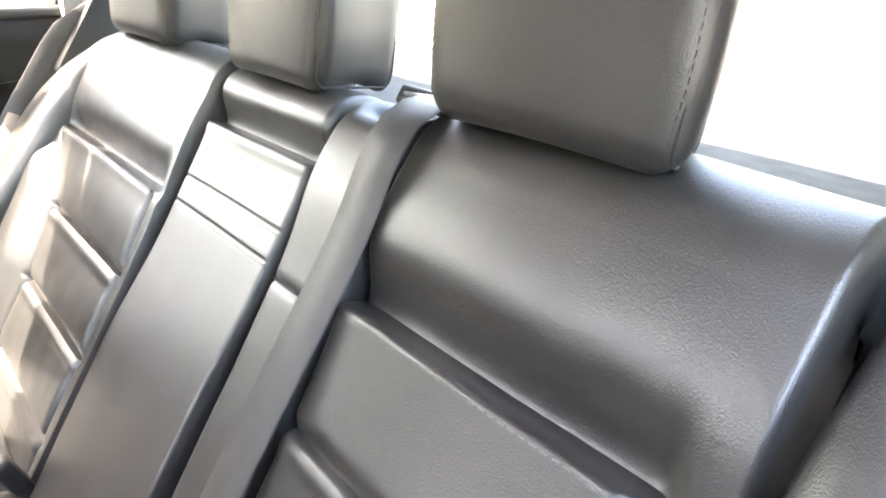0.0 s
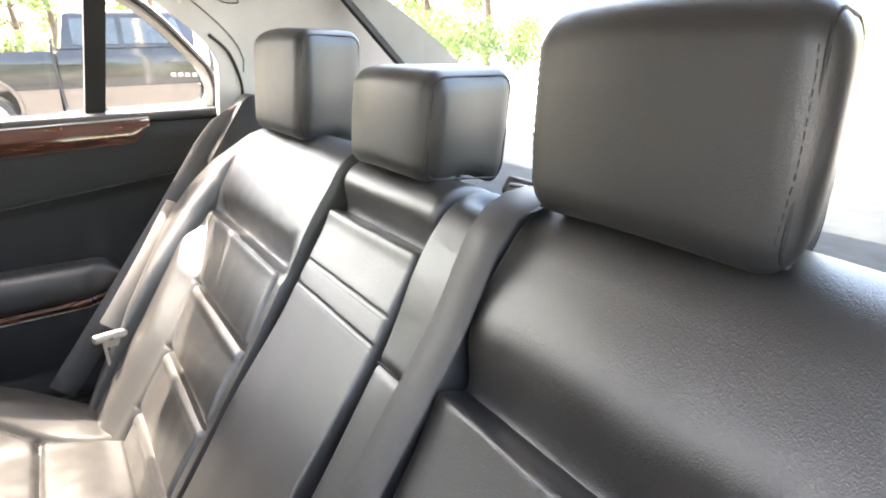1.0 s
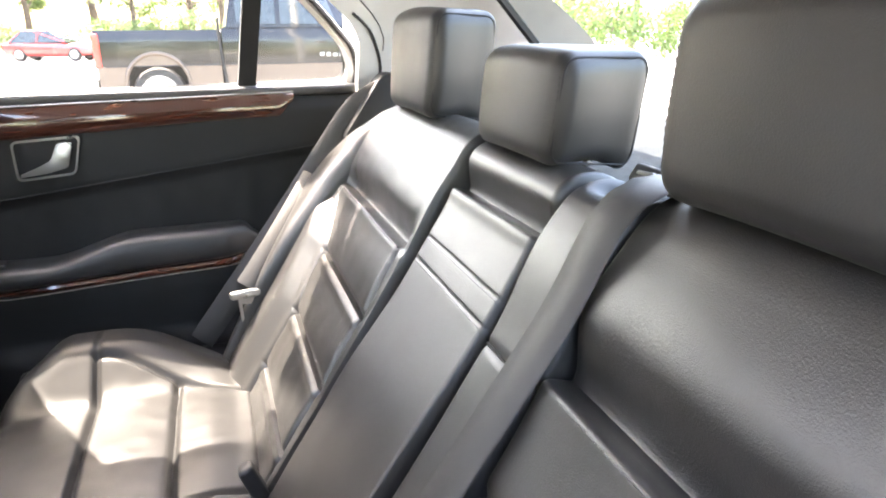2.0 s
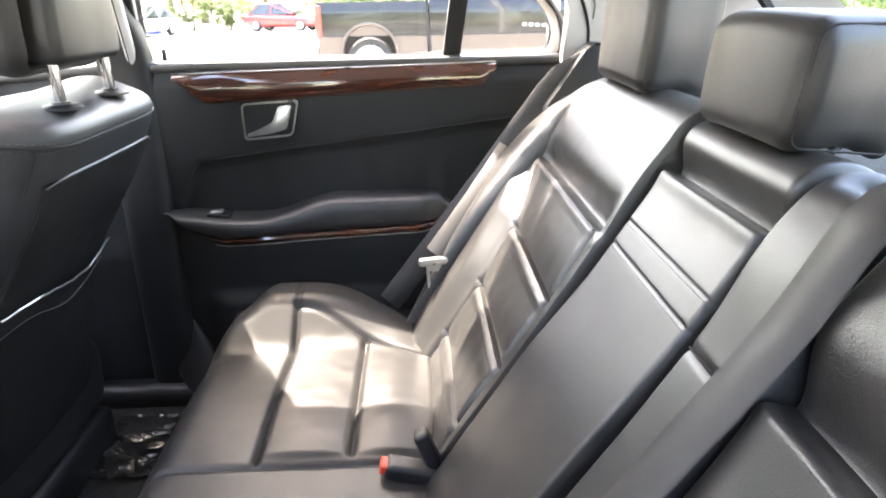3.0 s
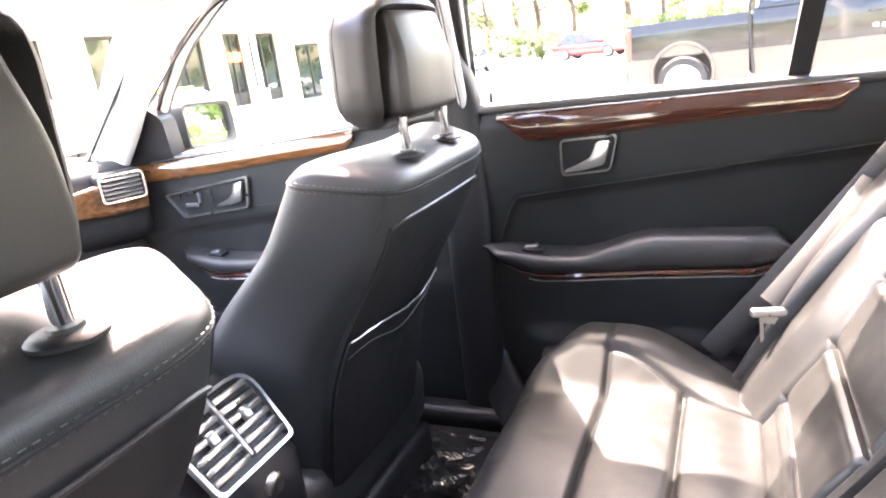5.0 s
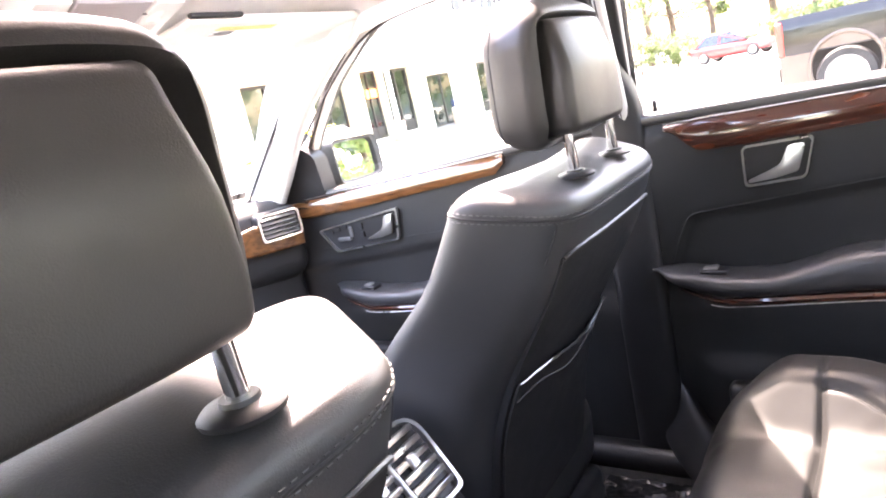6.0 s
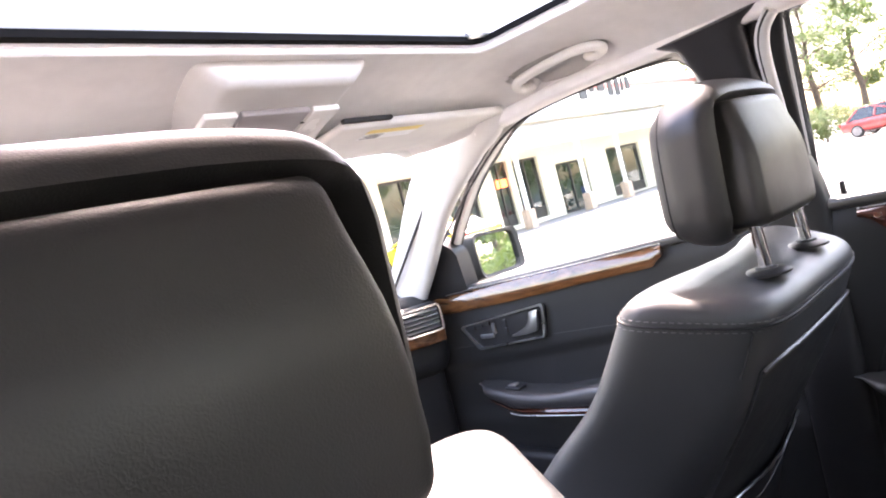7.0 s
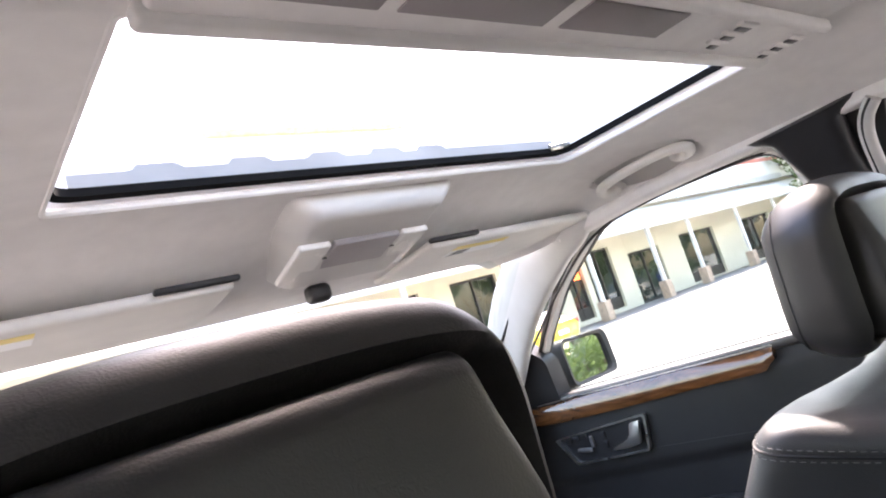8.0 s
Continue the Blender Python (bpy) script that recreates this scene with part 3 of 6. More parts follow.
def handle(d, ya, yb, za, zb, lock=False):
    """A recessed pull in a bright surround; ya is the front end."""
    x = 0.752
    if lock:
        out = [(ya, 0.815), (ya - 0.055, 0.747), (yb + 0.012, 0.773), (yb - 0.004, 0.860)]
    else:
        out = [(ya, za), (ya, zb), (yb + 0.018, zb + 0.008), (yb, za + 0.006)]
    cy, cz = sum(p[0] for p in out) / 4, sum(p[1] for p in out) / 4
    o = round_poly(out, 0.011, 4)
    inn = [(cy + (u - cy) * 0.95, cz + (v - cz) * 0.905) for u, v in o]
    bm = bmesh.new()
    frame_ring(bm, o, inn, lambda u, v, dd: (x - dd, u, v), 0.008)
    bez = part("handle_surround", bm, SATIN, d, "satin metal surround")
    bm = bmesh.new()
    prism(bm, [(cy + (u - cy) * 0.96, cz + (v - cz) * 0.915) for u, v in o], lambda u, v, dd: (x + 0.001 - dd, u, v), 0.003)
    part("recess", bm, PLASTIC, bez, "black handle recess")
    # flat lever: a broad grip at the rear that tapers forwards along the lower edge
    lo_f, hi_f, lo_r, hi_r = ((ya, zb), (ya, za), (yb + 0.018, zb + 0.008), (yb, za + 0.006)) if not lock else ((yb + 0.125, 0.772), (yb + 0.13, 0.842), (yb + 0.014, 0.776), (yb - 0.002, 0.858))

    def in_frame(u, v):
        p, q = [(1 - v) * l + v * h for l, h in zip(lo_f, hi_f)], [(1 - v) * l + v * h for l, h in zip(lo_r, hi_r)]
        return tuple((1 - u) * c + u * e for c, e in zip(p, q))

    shape = round_poly([in_frame(*p) for p in ((0.07, 0.10), (0.07, 0.17), (0.36, 0.30), (0.57, 0.44), (0.66, 0.86), (0.90, 0.88), (0.86, 0.22), (0.5, 0.12))], 0.006, 4)
    bm = bmesh.new()
    prism(bm, shape, lambda u, v, dd: (x - 0.003 - dd - 0.006 * S(yb + 0.07 - u, 0.0, 0.05), u, v), 0.006, 0.0015)
    part("pull_lever", bm, SATIN, bez, "bright metal pull lever")
    if lock:
        for k in range(3):
            bm = bmesh.new()
            rbox(bm, (x - 0.004, ya - 0.045 - 0.028 * k, 0.808 + 0.006 * k), (0.006, 0.02, 0.011), 0.002, mid=1)
            part("memory_button", bm, PLASTIC, bez)
        bm = bmesh.new()
        rbox(bm, (x - 0.006, ya - 0.095, 0.785), (0.008, 0.05, 0.012), 0.004, mid=2)
        part("seat_switch", bm, SWITCH, bez, "seat shaped grey switch")
        bm = bmesh.new()
        rbox(bm, (x - 0.006, ya - 0.125, 0.805), (0.008, 0.012, 0.03), 0.004, mid=2)
        part("seat_switch", bm, SWITCH, bez)
        for k in range(2):
            bm = bmesh.new()
            rbox(bm, (x - 0.004, ya - 0.165, 0.796 + 0.022 * k), (0.006, 0.012, 0.017), 0.002, mid=1)
            part("lock_button", bm, PLASTIC, bez)


def armrest(d, y0, y1, zf, zr, wood=True):
    """Long pull-armrest: thin at the front, thick and high at the rear end."""
    bm = bmesh.new()

    def section(t):
        y = y1 + (y0 - y1) * t
        top = zf - 0.010 * S(t, 0.10, 0.26) + (zr - zf + 0.010) * S(t, 0.34, 0.62) - 0.030 * S(t, 0.93, 1.0) ** 2
        low = zf - 0.013 - 0.040 * S(t, 0.0, 0.24) + 0.026 * max(0.0, t - 0.24)
        out = 0.062 + 0.018 * S(t, 0.0, 0.12) + 0.01 * G(t, 0.3, 0.2)
        return y, top, (top - low) * (0.35 + 0.65 * S(t, 0, 0.06)), out * (0.55 + 0.45 * S(t, 0, 0.08)) * (1 - 0.55 * S(t, 0.88, 1))

    rings = []
    for t in np.linspace(0, 1, 50):
        y, top, thick, out = section(t)
        ring = []
        for k in range(20):
            q = 2 * math.pi * k / 20
            c, s = math.cos(q), math.sin(q)
            ring.append(Vector((0.772 - out + out * (1 - math.copysign(abs(c) ** 0.55, c)) * 0.5 * 1.2, y, top - thick / 2 + thick / 2 * math.copysign(abs(s) ** 0.6, s))))
        rings.append(ring)
    loft(bm, rings)
    arm = part("armrest", bm, ARM_PAD, d, "black padded armrest")
    bm = bmesh.new()
    path = []
    for t in np.linspace(0.10, 0.98, 40):
        y, top, thick, out = section(t)
        path.append((0.772 - out * 0.93, y, top - thick - 0.003))
    tube(bm, path, lambda t: 0.002 + 0.006 * S(t, 0.0, 0.35), 8, squash=1.0)
    strip = part("wood_inlay", bm, WOOD, arm, "thin dark wood inlay under the armrest")
    # the inlay's highlight, drawn as a thin metal line below it
    bm = bmesh.new()
    tube(bm, [(p[0] - 0.004, p[1], p[2] - 0.009) for p in path[4:]], 0.0009, 6)
    part("bright_line", bm, SATIN, strip, "thin metal line standing in for the inlay's highlight")
    y, top, thick, out = section(0.2)
    bm = bmesh.new()
    rbox(bm, (0.772 - out * 0.55, y, top + 0.003), (0.032, 0.05, 0.008), 0.003, rot=(4, 0, 0), mid=1)
    sw = part("switch_base", bm, PLASTIC, arm)
    bm = bmesh.new()
    rbox(bm, (0.772 - out * 0.55, y + 0.006, top + 0.009), (0.018, 0.028, 0.007), 0.003, rot=(-8, 0, 0), mid=1)
    part("window_switch", bm, SATIN, sw, "bright window switch")
    return arm


door_1 = door("door_1", -0.34, 0.60, lambda y: 0.856 - 0.118 * (y + 0.155) - 0.15 * S(y, 0.505, 0.60), "black rear door with burl wood trim and padded armrest")
wood_strip(door_1, 0.54, -0.128, lambda y: 0.959 + (0.54 - y) * 0.018, lambda u: 0.012 + 0.046 * S(u, 0.0, 0.10) - 0.012 * S(u, 0.1, 0.9) - 0.030 * S(u, 0.95, 1.0), WOOD)
handle(door_1, 0.405, 0.285, 0.899, 0.822)
armrest(door_1, -0.03, 0.598, 0.672, 0.703)
bm = bmesh.new()
rbox(bm, (0.802, 0.565, BELT_Z + 0.022), (0.009, 0.009, 0.03), 0.004, mid=1)
part("lock_pin", bm, PLASTIC, door_1, "small black lock pin")
bm = bmesh.new()
rbox(bm, (0.73, 0.2, 0.36), (0.05, 0.55, 0.14), 0.02, mid=4)
part("door_pocket", bm, PLASTIC, door_1, "black plastic door pocket")

door_2 = door("door_2", 0.68, 1.66, lambda y: 0.80 - 0.07 * (y - 0.9), "black front door with burl wood trim and metal handle")
wood_strip(door_2, 1.635, 0.905, lambda y: 0.9535 - 0.071 * (y - 0.925), lambda u: 0.040 + 0.012 * S(u, 0.0, 0.06) - 0.008 * S(u, 0.3, 0.9) - 0.02 * S(u, 0.96, 1.0), WOOD_LIT)
handle(door_2, 1.545, 1.243, 0.815, 0.746, lock=True)
armrest(door_2, 0.80, 1.52, 0.655, 0.668)
bm = bmesh.new()
rbox(bm, (0.73, 1.2, 0.40), (0.05, 0.6, 0.16), 0.02, mid=4)
part("door_pocket", bm, PLASTIC, door_2, "black plastic door pocket")


def side_glass(name, outline, label, bars=(), glass=GLASS):
    """A pane in the leaning upper side wall with its rubber frame."""
    w = thing(name, label, "window", kind="structure")
    out = round_poly(outline, [0.012] + [0.05] * (len(outline) - 2) + [0.012], 6)
    to3d = lambda u, v, d: (shell_x(v) + 0.048 + d, u, v)
    bm = bmesh.new()
    prism(bm, out, to3d, 0.004)
    p = part("pane", bm, glass, w, "clear side window glass")
    p.visible_shadow = glass is TINTED
    for off, r, m_, nm, lb in ((0.030, 0.006, RUBBER, "inner_seal", "black rubber seal"), (0.045, 0.014, TRIM, "frame", "grey window frame"), (0.06, 0.008, RUBBER, "outer_seal", "")):
        bm = bmesh.new()
        cy, cz = sum(q[0] for q in out) / len(out), sum(q[1] for q in out) / len(out)
        k = {0.030: 1.045, 0.045: 1.02, 0.06: 0.995}[off]
        tube(bm, [to3d(cy + (u - cy) * k, cz + (v - cz) * (1 + (k - 1) * 2), off - 0.05) for u, v in out], r, 6, closed=True)
        part(nm, bm, m_, w, lb)
    for y0, y1, wdt in bars:
        bm = bmesh.new()
        z1 = 1.285
        loft(bm, [[Vector(to3d(y + s * wdt / 2, z, dd)) for s, dd in ((-1, -0.022), (1, -0.022), (1, 0.016), (-1, 0.016))]
                  for y, z in ((y0 + (y1 - y0) * t, BELT_Z + (z1 - BELT_Z) * t) for t in np.linspace(0, 1, 6))])
        part("divider_bar", bm, RUBBER, w, "black divider bar of the window", smooth=False)
    return w


side_glass("window_1", [(0.612, 0.97), (-0.255, 0.985), (-0.25, 1.06), (-0.14, 1.175), (0.02, 1.265), (0.2, 1.305), (0.42, 1.315), (0.556, 1.31)],
           "rear side window with a dark divider bar", bars=[(-0.036, -0.075, 0.036)], glass=TINTED)
side_glass("window_2", [(1.66, 0.885), (0.70, 0.955), (0.715, 1.30), (0.98, 1.318), (1.12, 1.292), (1.3, 1.20), (1.45, 1.09)],
           "front side window beside the passenger seat")


# ---- rear bench ----
BO, BE, BN = Vector((0, 0.03, 0.47)), Vector((0, -0.542, 0.840)), Vector((0, 0.840, 0.542))
S1, CURL = 0.553, 0.05


def back_point(x, s, off):
    """A point on the rear backrest: s metres up the slope, curling backwards over the top."""
    if s <= S1:
        return Vector((x, 0, 0)) + BO + BE * s + BN * off
    a = (s - S1) / CURL
    c = BO + BE * S1 - BN * CURL
    return Vector((x, 0, 0)) + c + (BN * math.cos(a) + BE * math.sin(a)) * (CURL + off)


def crowd(u):
    """Draws grid lines towards both ends."""
    return 0.45 * u + 0.55 * (0.5 - 0.5 * math.cos(math.pi * u))


def back_section(bench, name, x0, x1, f, label, nx=40, ns=150, s0=-0.06, material=None, edge_w=0.007):
    bm = bmesh.new()
    send = S1 + CURL * 2.3

    def fn(u, v):
        x, s = x0 + (x1 - x0) * crowd(u), s0 + (send - s0) * v
        d = min(x - x0, x1 - x)
        edge = -0.012 * (1 - min(1.0, d / edge_w)) ** 2.2
        return back_point(x, s, f(x, s) + edge)

    xs = nx
    sheet(bm, fn, xs, ns, lambda u, v: back_point(x0 + (x1 - x0) * crowd(u), min(s0 + (send - s0) * v, S1 + CURL * 1.2), -0.07 if v < 0.9 else -0.045))
    return part(name, bm, material or LEATHER, bench, label)


bench = thing("rear_seat", "black leather rear bench seat with three headrests", "car seat")


def crease(s, c, depth, wide, lip=0.0):
    """A sewn fold: a soft roll above, a sharp step below."""
    d = s - c
    return -depth * (math.exp(-(d / wide) ** 2) if d > 0 else math.exp(-(d / (wide * 0.16)) ** 2)) + lip * (G(d, -0.012, 0.008))


def outer_back(x, s):
    """The far outer seat: pleated panel between bolsters, smooth pad above."""
    inner, outer = 0.132, 0.420 + 0.025 * S(s, 0.17, 0.29) + 0.092 * S(s, 0.29, 0.412)
    span = S(x, inner - 0.018, inner + 0.012) * (1 - S(x, outer - 0.012, outer + 0.018))
    o = 0.010 * G(s, 0.49, 0.10) + 0.010 * S(s, 0.53, 0.62)
    o += span * crease(s, 0.412, 0.025, 0.030, 0.0012)
    below = S(0.412 - s, 0.0, 0.02)
    o += below * (-0.010 * G(x, outer, 0.005) - 0.008 * G(x, inner, 0.005))
    o += below * (1 - span) * 0.004
    for c in (0.292, 0.175, 0.06):
        o += span * crease(s, c, 0.009, 0.007, 0.003)
    for a, b in ((0.175, 0.292), (0.292, 0.412), (0.06, 0.175)):
        if a < s < b:
            o += span * 0.006 * math.sin(math.pi * (s - a) / (b - a)) ** 0.6
    o += 0.026 * S(x, outer + 0.004, outer + 0.075) * S(0.43 - s, -0.02, 0.12)
    # the shoulder rounds inwards at the top
    edge = 0.562 - 0.065 * S(s, 0.535, 0.61)
    o -= 0.022 * S(x, edge - 0.014, edge + 0.012) * S(s, 0.50, 0.55)
    o += 0.0012 * noise.noise(Vector((x * 9, s * 9, 1.7))) + 0.0008 * noise.noise(Vector((x * 30, s * 22, 4.0))) * span
    return o


def near_back(x, s):
    o = 0.012 * G(s, 0.50, 0.10) + 0.006 * G(x, -0.43, 0.12)
    span = S(x, -0.60, -0.565)
    o += (0.35 + 0.65 * S(x, -0.575, -0.55)) * crease(s, 0.432, 0.027, 0.036, 0.0)
    below = S(0.432 - s, 0.0, 0.02)
    o += below * -0.010 * G(x, -0.552, 0.006)
    for c in (0.31, 0.19, 0.07):
        o += span * crease(s, c, 0.009, 0.010, 0.002)
    o += 0.03 * (1 - S(x, -0.60, -0.56)) * below
    o += 0.017 * S(s, 0.55, 0.64)
    o += 0.0014 * noise.noise(Vector((x * 9, s * 9, 7.7)))
    return o


def centre_back(x, s):
    o = 0.008 * G(s, 0.56, 0.05) + crease(s, 0.520, 0.022, 0.024, 0.001)
    o += -0.0014 * G(s, 0.444, 0.0022) - 0.0014 * G(s, 0.412, 0.0022)
    o += 0.008 * S(0.40 - s, 0, 0.2)
    o += 0.0016 * noise.noise(Vector((x * 12, s * 10, 3.1)))
    return o


def strip_back(x, s):
    slot = S(x, -0.255, -0.235) * (1 - S(x, -0.185, -0.165))
    o = 0.012 * G(s, 0.52, 0.07) - 0.020 * slot * S(s, 0.565, 0.60)
    o += -0.003 * G(s, 0.405, 0.004)
    return o + 0.0012 * noise.noise(Vector((x * 14, s * 10, 9.1)))


back_section(bench, "backrest", 0.103, 0.574, outer_back, "pleated black leather outer backrest", nx=110, ns=360, edge_w=0.005)
back_section(bench, "centre_backrest", -0.147, 0.087, centre_back, "black leather centre backrest with double seam", nx=44, ns=360, edge_w=0.005)
back_section(bench, "belt_panel", -0.263, -0.160, strip_back, "narrow leather panel under the centre belt", nx=30, ns=160)
back_section(bench, "backrest", -0.600, -0.2685, near_back, "smooth black leather outer backrest", nx=100, ns=360, edge_w=0.007)

for sx in (1, -1):
    bm = bmesh.new()
    rings = []
    for t in np.linspace(0, 1, 40):
        s = -0.05 + 0.62 * t
        c = back_point(0, s, 0.012 + 0.02 * math.sin(math.pi * min(1, t * 1.2)) - 0.02 * S(t, 0.85, 1.0))
        hw, hd = 0.054 - (0.02 if sx > 0 else 0.006) * S(t, 0.6, 1.0), 0.055 - 0.015 * S(t, 0.7, 1.0)
        mid_x = 0.648 + 0.012 * t
        if sx > 0:
            rim = 0.572 + 0.040 * S(s, 0.12, 0.27) + 0.066 * S(s, 0.25, 0.36) - 0.042 * S(s, 0.44, 0.52) - 0.055 * S(s, 0.51, 0.58)
            mid_x, hw = (rim + 0.545) / 2, (rim - 0.545) / 2
        ring = []
        for k in range(24):
            q = 2 * math.pi * k / 24
            cs, sn = math.cos(q), math.sin(q)
            ring.append(Vector((sx * mid_x, 0, 0)) + c + Vector((hw * math.copysign(abs(cs) ** 0.7, cs), 0, 0)) + BN * (hd * math.copysign(abs(sn) ** 0.7, sn) - 0.03))
        rings.append(ring)
    for k, f in ((0.012, 0.75), (0.02, 0.35)):
        cen = sum(rings[39], Vector()) / 24
        rings.append([cen + (p - cen) * f + BE * k for p in rings[39]])
    loft(bm, rings)
    part("side_bolster", bm, LEATHER, bench, "rounded leather side bolster")

# thin double seams
for s in (0.444, 0.412):
    bm = bmesh.new()
    for d in (-0.0035, 0.0035):
        stitches(bm, [back_point(-0.138 + 0.218 * u, s + d, centre_back(-0.03, s + d) + 0.0006) for u in np.linspace(0, 1, 8)], 0.004, 0.003, 0.0005)
    part("stitching", bm, SEAM, bench)
bm = bmesh.new()
tube(bm, [back_point(-0.258 + 0.094 * u, 0.405, strip_back(-0.22, 0.405) + 0.0012) for u in np.linspace(0, 1, 8)], 0.0016, 6)
part("seam", bm, SEAM, bench)
bm = bmesh.new()
stitches(bm, [back_point(-0.545 + 0.245 * u, 0.418, near_back(-0.545 + 0.245 * u, 0.418) + 0.0006) for u in np.linspace(0, 1, 14)], 0.005, 0.0035, 0.0006)
part("stitching", bm, THREAD, bench, "fine stitching under the fold")
bm = bmesh.new()
tube(bm, [back_point(0.137 + 0.38 * u, 0.404, outer_back(0.137 + 0.38 * u, 0.404) + 0.001) for u in np.linspace(0, 1, 30)], 0.0016, 6)
part("welt", bm, LEATHER, bench)


# cushion
def cushion_z(x, y):
    z = 0.470 - 0.018 * S(0.10 - y, 0, 0.15)
    z -= 0.20 * max(0.0, (y - 0.395) / 0.11) ** 2.5 if y > 0.395 else 0
    ax = abs(x)
    z += 0.078 * S(ax, 0.44, 0.565) * S(y, -0.02, 0.27) * (1 - 0.55 * S(y, 0.32, 0.48)) - 0.05 * S(ax, 0.61, 0.665)
    z -= 0.075 * S(ax, 0.47, 0.66) * S(y, 0.33, 0.48) + 0.05 * S(ax, 0.50, 0.66) * (1 - S(y, 0.0, 0.22))
    z += 0.012 * G(ax, 0.30, 0.2)
    return z


def cushion_detail(x, y):
    ax = abs(x)
    inner, outer = 0.14, 0.435 + 0.10 * S(y, 0.02, 0.30)
    span = S(ax, inner - 0.008, inner + 0.008) * (1 - S(ax, outer - 0.008, outer + 0.008))
    o = -0.010 * G(ax, outer, 0.007) * S(0.30 - y, 0, 0.02) - 0.006 * G(ax, 0.122, 0.005)
    o -= (0.011 - 0.006 * S(ax, 0.48, 0.55)) * G(y, 0.285, 0.0055) * S(ax, inner - 0.02, inner) * (1 - S(ax, 0.58, 0.62))
    o -= span * 0.009 * G(y, 0.15, 0.006) + span * 0.008 * G(y, 0.02, 0.006)
    for a, b in ((0.02, 0.15), (0.15, 0.285)):
        if a < y < b:
            o += span * 0.006 * math.sin(math.pi * (y - a) / (b - a)) ** 0.7
    return o + 0.0016 * noise.noise(Vector((x * 10, y * 10, 0.4))) + span * 0.001 * noise.noise(Vector((x * 34, y * 30, 5.4)))


bm = bmesh.new()


def cushion_fn(u, v):
    x = -0.665 + 1.33 * u
    t = v * 0.62
    if t < 0.50:
        y = -0.03 + t
        return Vector((x, y, cushion_z(x, y) + cushion_detail(x, y)))
    k = (t - 0.50) / 0.12
    return Vector((x, 0.47 + 0.004 * math.sin(k * 3) - 0.03 * k, cushion_z(x, 0.47) - 0.20 * k))


sheet(bm, cushion_fn, 400, 240, lambda u, v: Vector((-0.665 + 1.33 * u, -0.03 + 0.40 * v, 0.21)))
part("cushion", bm, LEATHER_PERF, bench, "pleated black leather seat cushion")


def rear_headrest(cx, w, h, z0, depth, y0, r=0.024):
    """A soft wedge: broad front face, side panels that taper backwards, a sewn edge between them."""
    bm = bmesh.new()

    def shape(p):
        t = (p.z / h) + 0.5
        back = S(-p.y, -depth / 2, depth / 2)
        k = (1 - 0.06 * (1 - S(t, 0, 0.5)) - 0.03 * S(t, 0.7, 1.0)) * (1 - 0.28 * back)
        return (p.x * k, p.y - 0.010 * (2 * p.x / w) ** 2 * (1 - back) - 0.014 * (t - 0.2), p.z * (1 - 0.05 * back) - 0.006 * (2 * p.x / w) ** 2 - 0.020 * S(-p.y, 0.0, depth / 2) * (1 - S(t, 0.0, 0.35)))

    mid = Vector((cx, y0 - depth / 2, z0 + h / 2))
    half = (w / 2 - r, depth / 2 - r, h / 2 - r)

    def on_skin(x, y, z):
        p = Vector((x, y, z))
        q = Vector([max(-m, min(m, v)) for m, v in zip(half, p)])
        return mid + Vector(shape(q + (p - q).normalized() * (r + 0.0003)))

    rbox(bm, mid, (w, depth, h), r, mid=8, k=5, warp=shape)
    hr = part("headrest", bm, HEAD_HIDE, bench, "black leather headrest")
    for sx in (-1, 1):
        x, y, z = sx * w / 2, depth / 2, h / 2
        loop = []
        for sy, sz, turn in ((1, 1, 0.0), (-1, 1, 0.5), (-1, -1, 1.0), (1, -1, 1.5)):
            loop += [(x, sy * half[1] + r * math.cos(math.pi * (turn + q)), sz * half[2] + r * math.sin(math.pi * (turn + q))) for q in np.linspace(0, 0.5, 8)]
        pts = [on_skin(*p) for p in loop]
        bm = bmesh.new()
        tube(bm, pts, 0.0013, 6, closed=True)
        part("seam", bm, SEAM, hr)
        bm = bmesh.new()
        stitches(bm, [on_skin(x * 0.94, y, v) for v in np.linspace(-half[2], half[2], 12)], 0.004, 0.003, 0.0005)
        part("stitching", bm, SEAM, hr)
        bm = bmesh.new()
        tube(bm, [(cx + sx * 0.05, y0 - depth / 2 - 0.01, z0 - 0.05), (cx + sx * 0.05, y0 - depth / 2 - 0.02, z0 + 0.03)], 0.006, 10)
        part("post", bm, CHROME, hr, "chrome headrest post")
        bm = bmesh.new()
        lathe(bm, (cx + sx * 0.05, y0 - depth / 2 - 0.012, z0 - 0.03), (0, -0.2, 1), [(0.02, 0), (0.02, 0.006), (0.012, 0.01)], 18)
        part("collar", bm, PLASTIC, hr)
    return hr


rear_headrest(0.378, 0.25, 0.162, 0.967, 0.125, -0.262)
rear_headrest(-0.388, 0.236, 0.152, 0.974, 0.110, -0.264, 0.027)
rear_headrest(-0.010, 0.207, 0.116, 0.963, 0.135, -0.268, 0.022)


# ---- front seats ----
def seat_rear(z):
    """Rear face of the backrest: upright behind the shoulders, leaning below, upright again at the hips."""
    def bend(e, h, above, below):
        if abs(e) >= h:
            return -(above if e > 0 else below) * e
        return -(above + below) / 2 * e + (below - above) / 2 * (e * e + h * h) / (2 * h)

    return -0.022 + (bend(z - 0.86, 0.07, 0.28, 0.66) if z > 0.72 else 0.66 * 0.14 + bend(z - 0.62, 0.10, 0.66, 0.22) + 0.66 * 0.10)


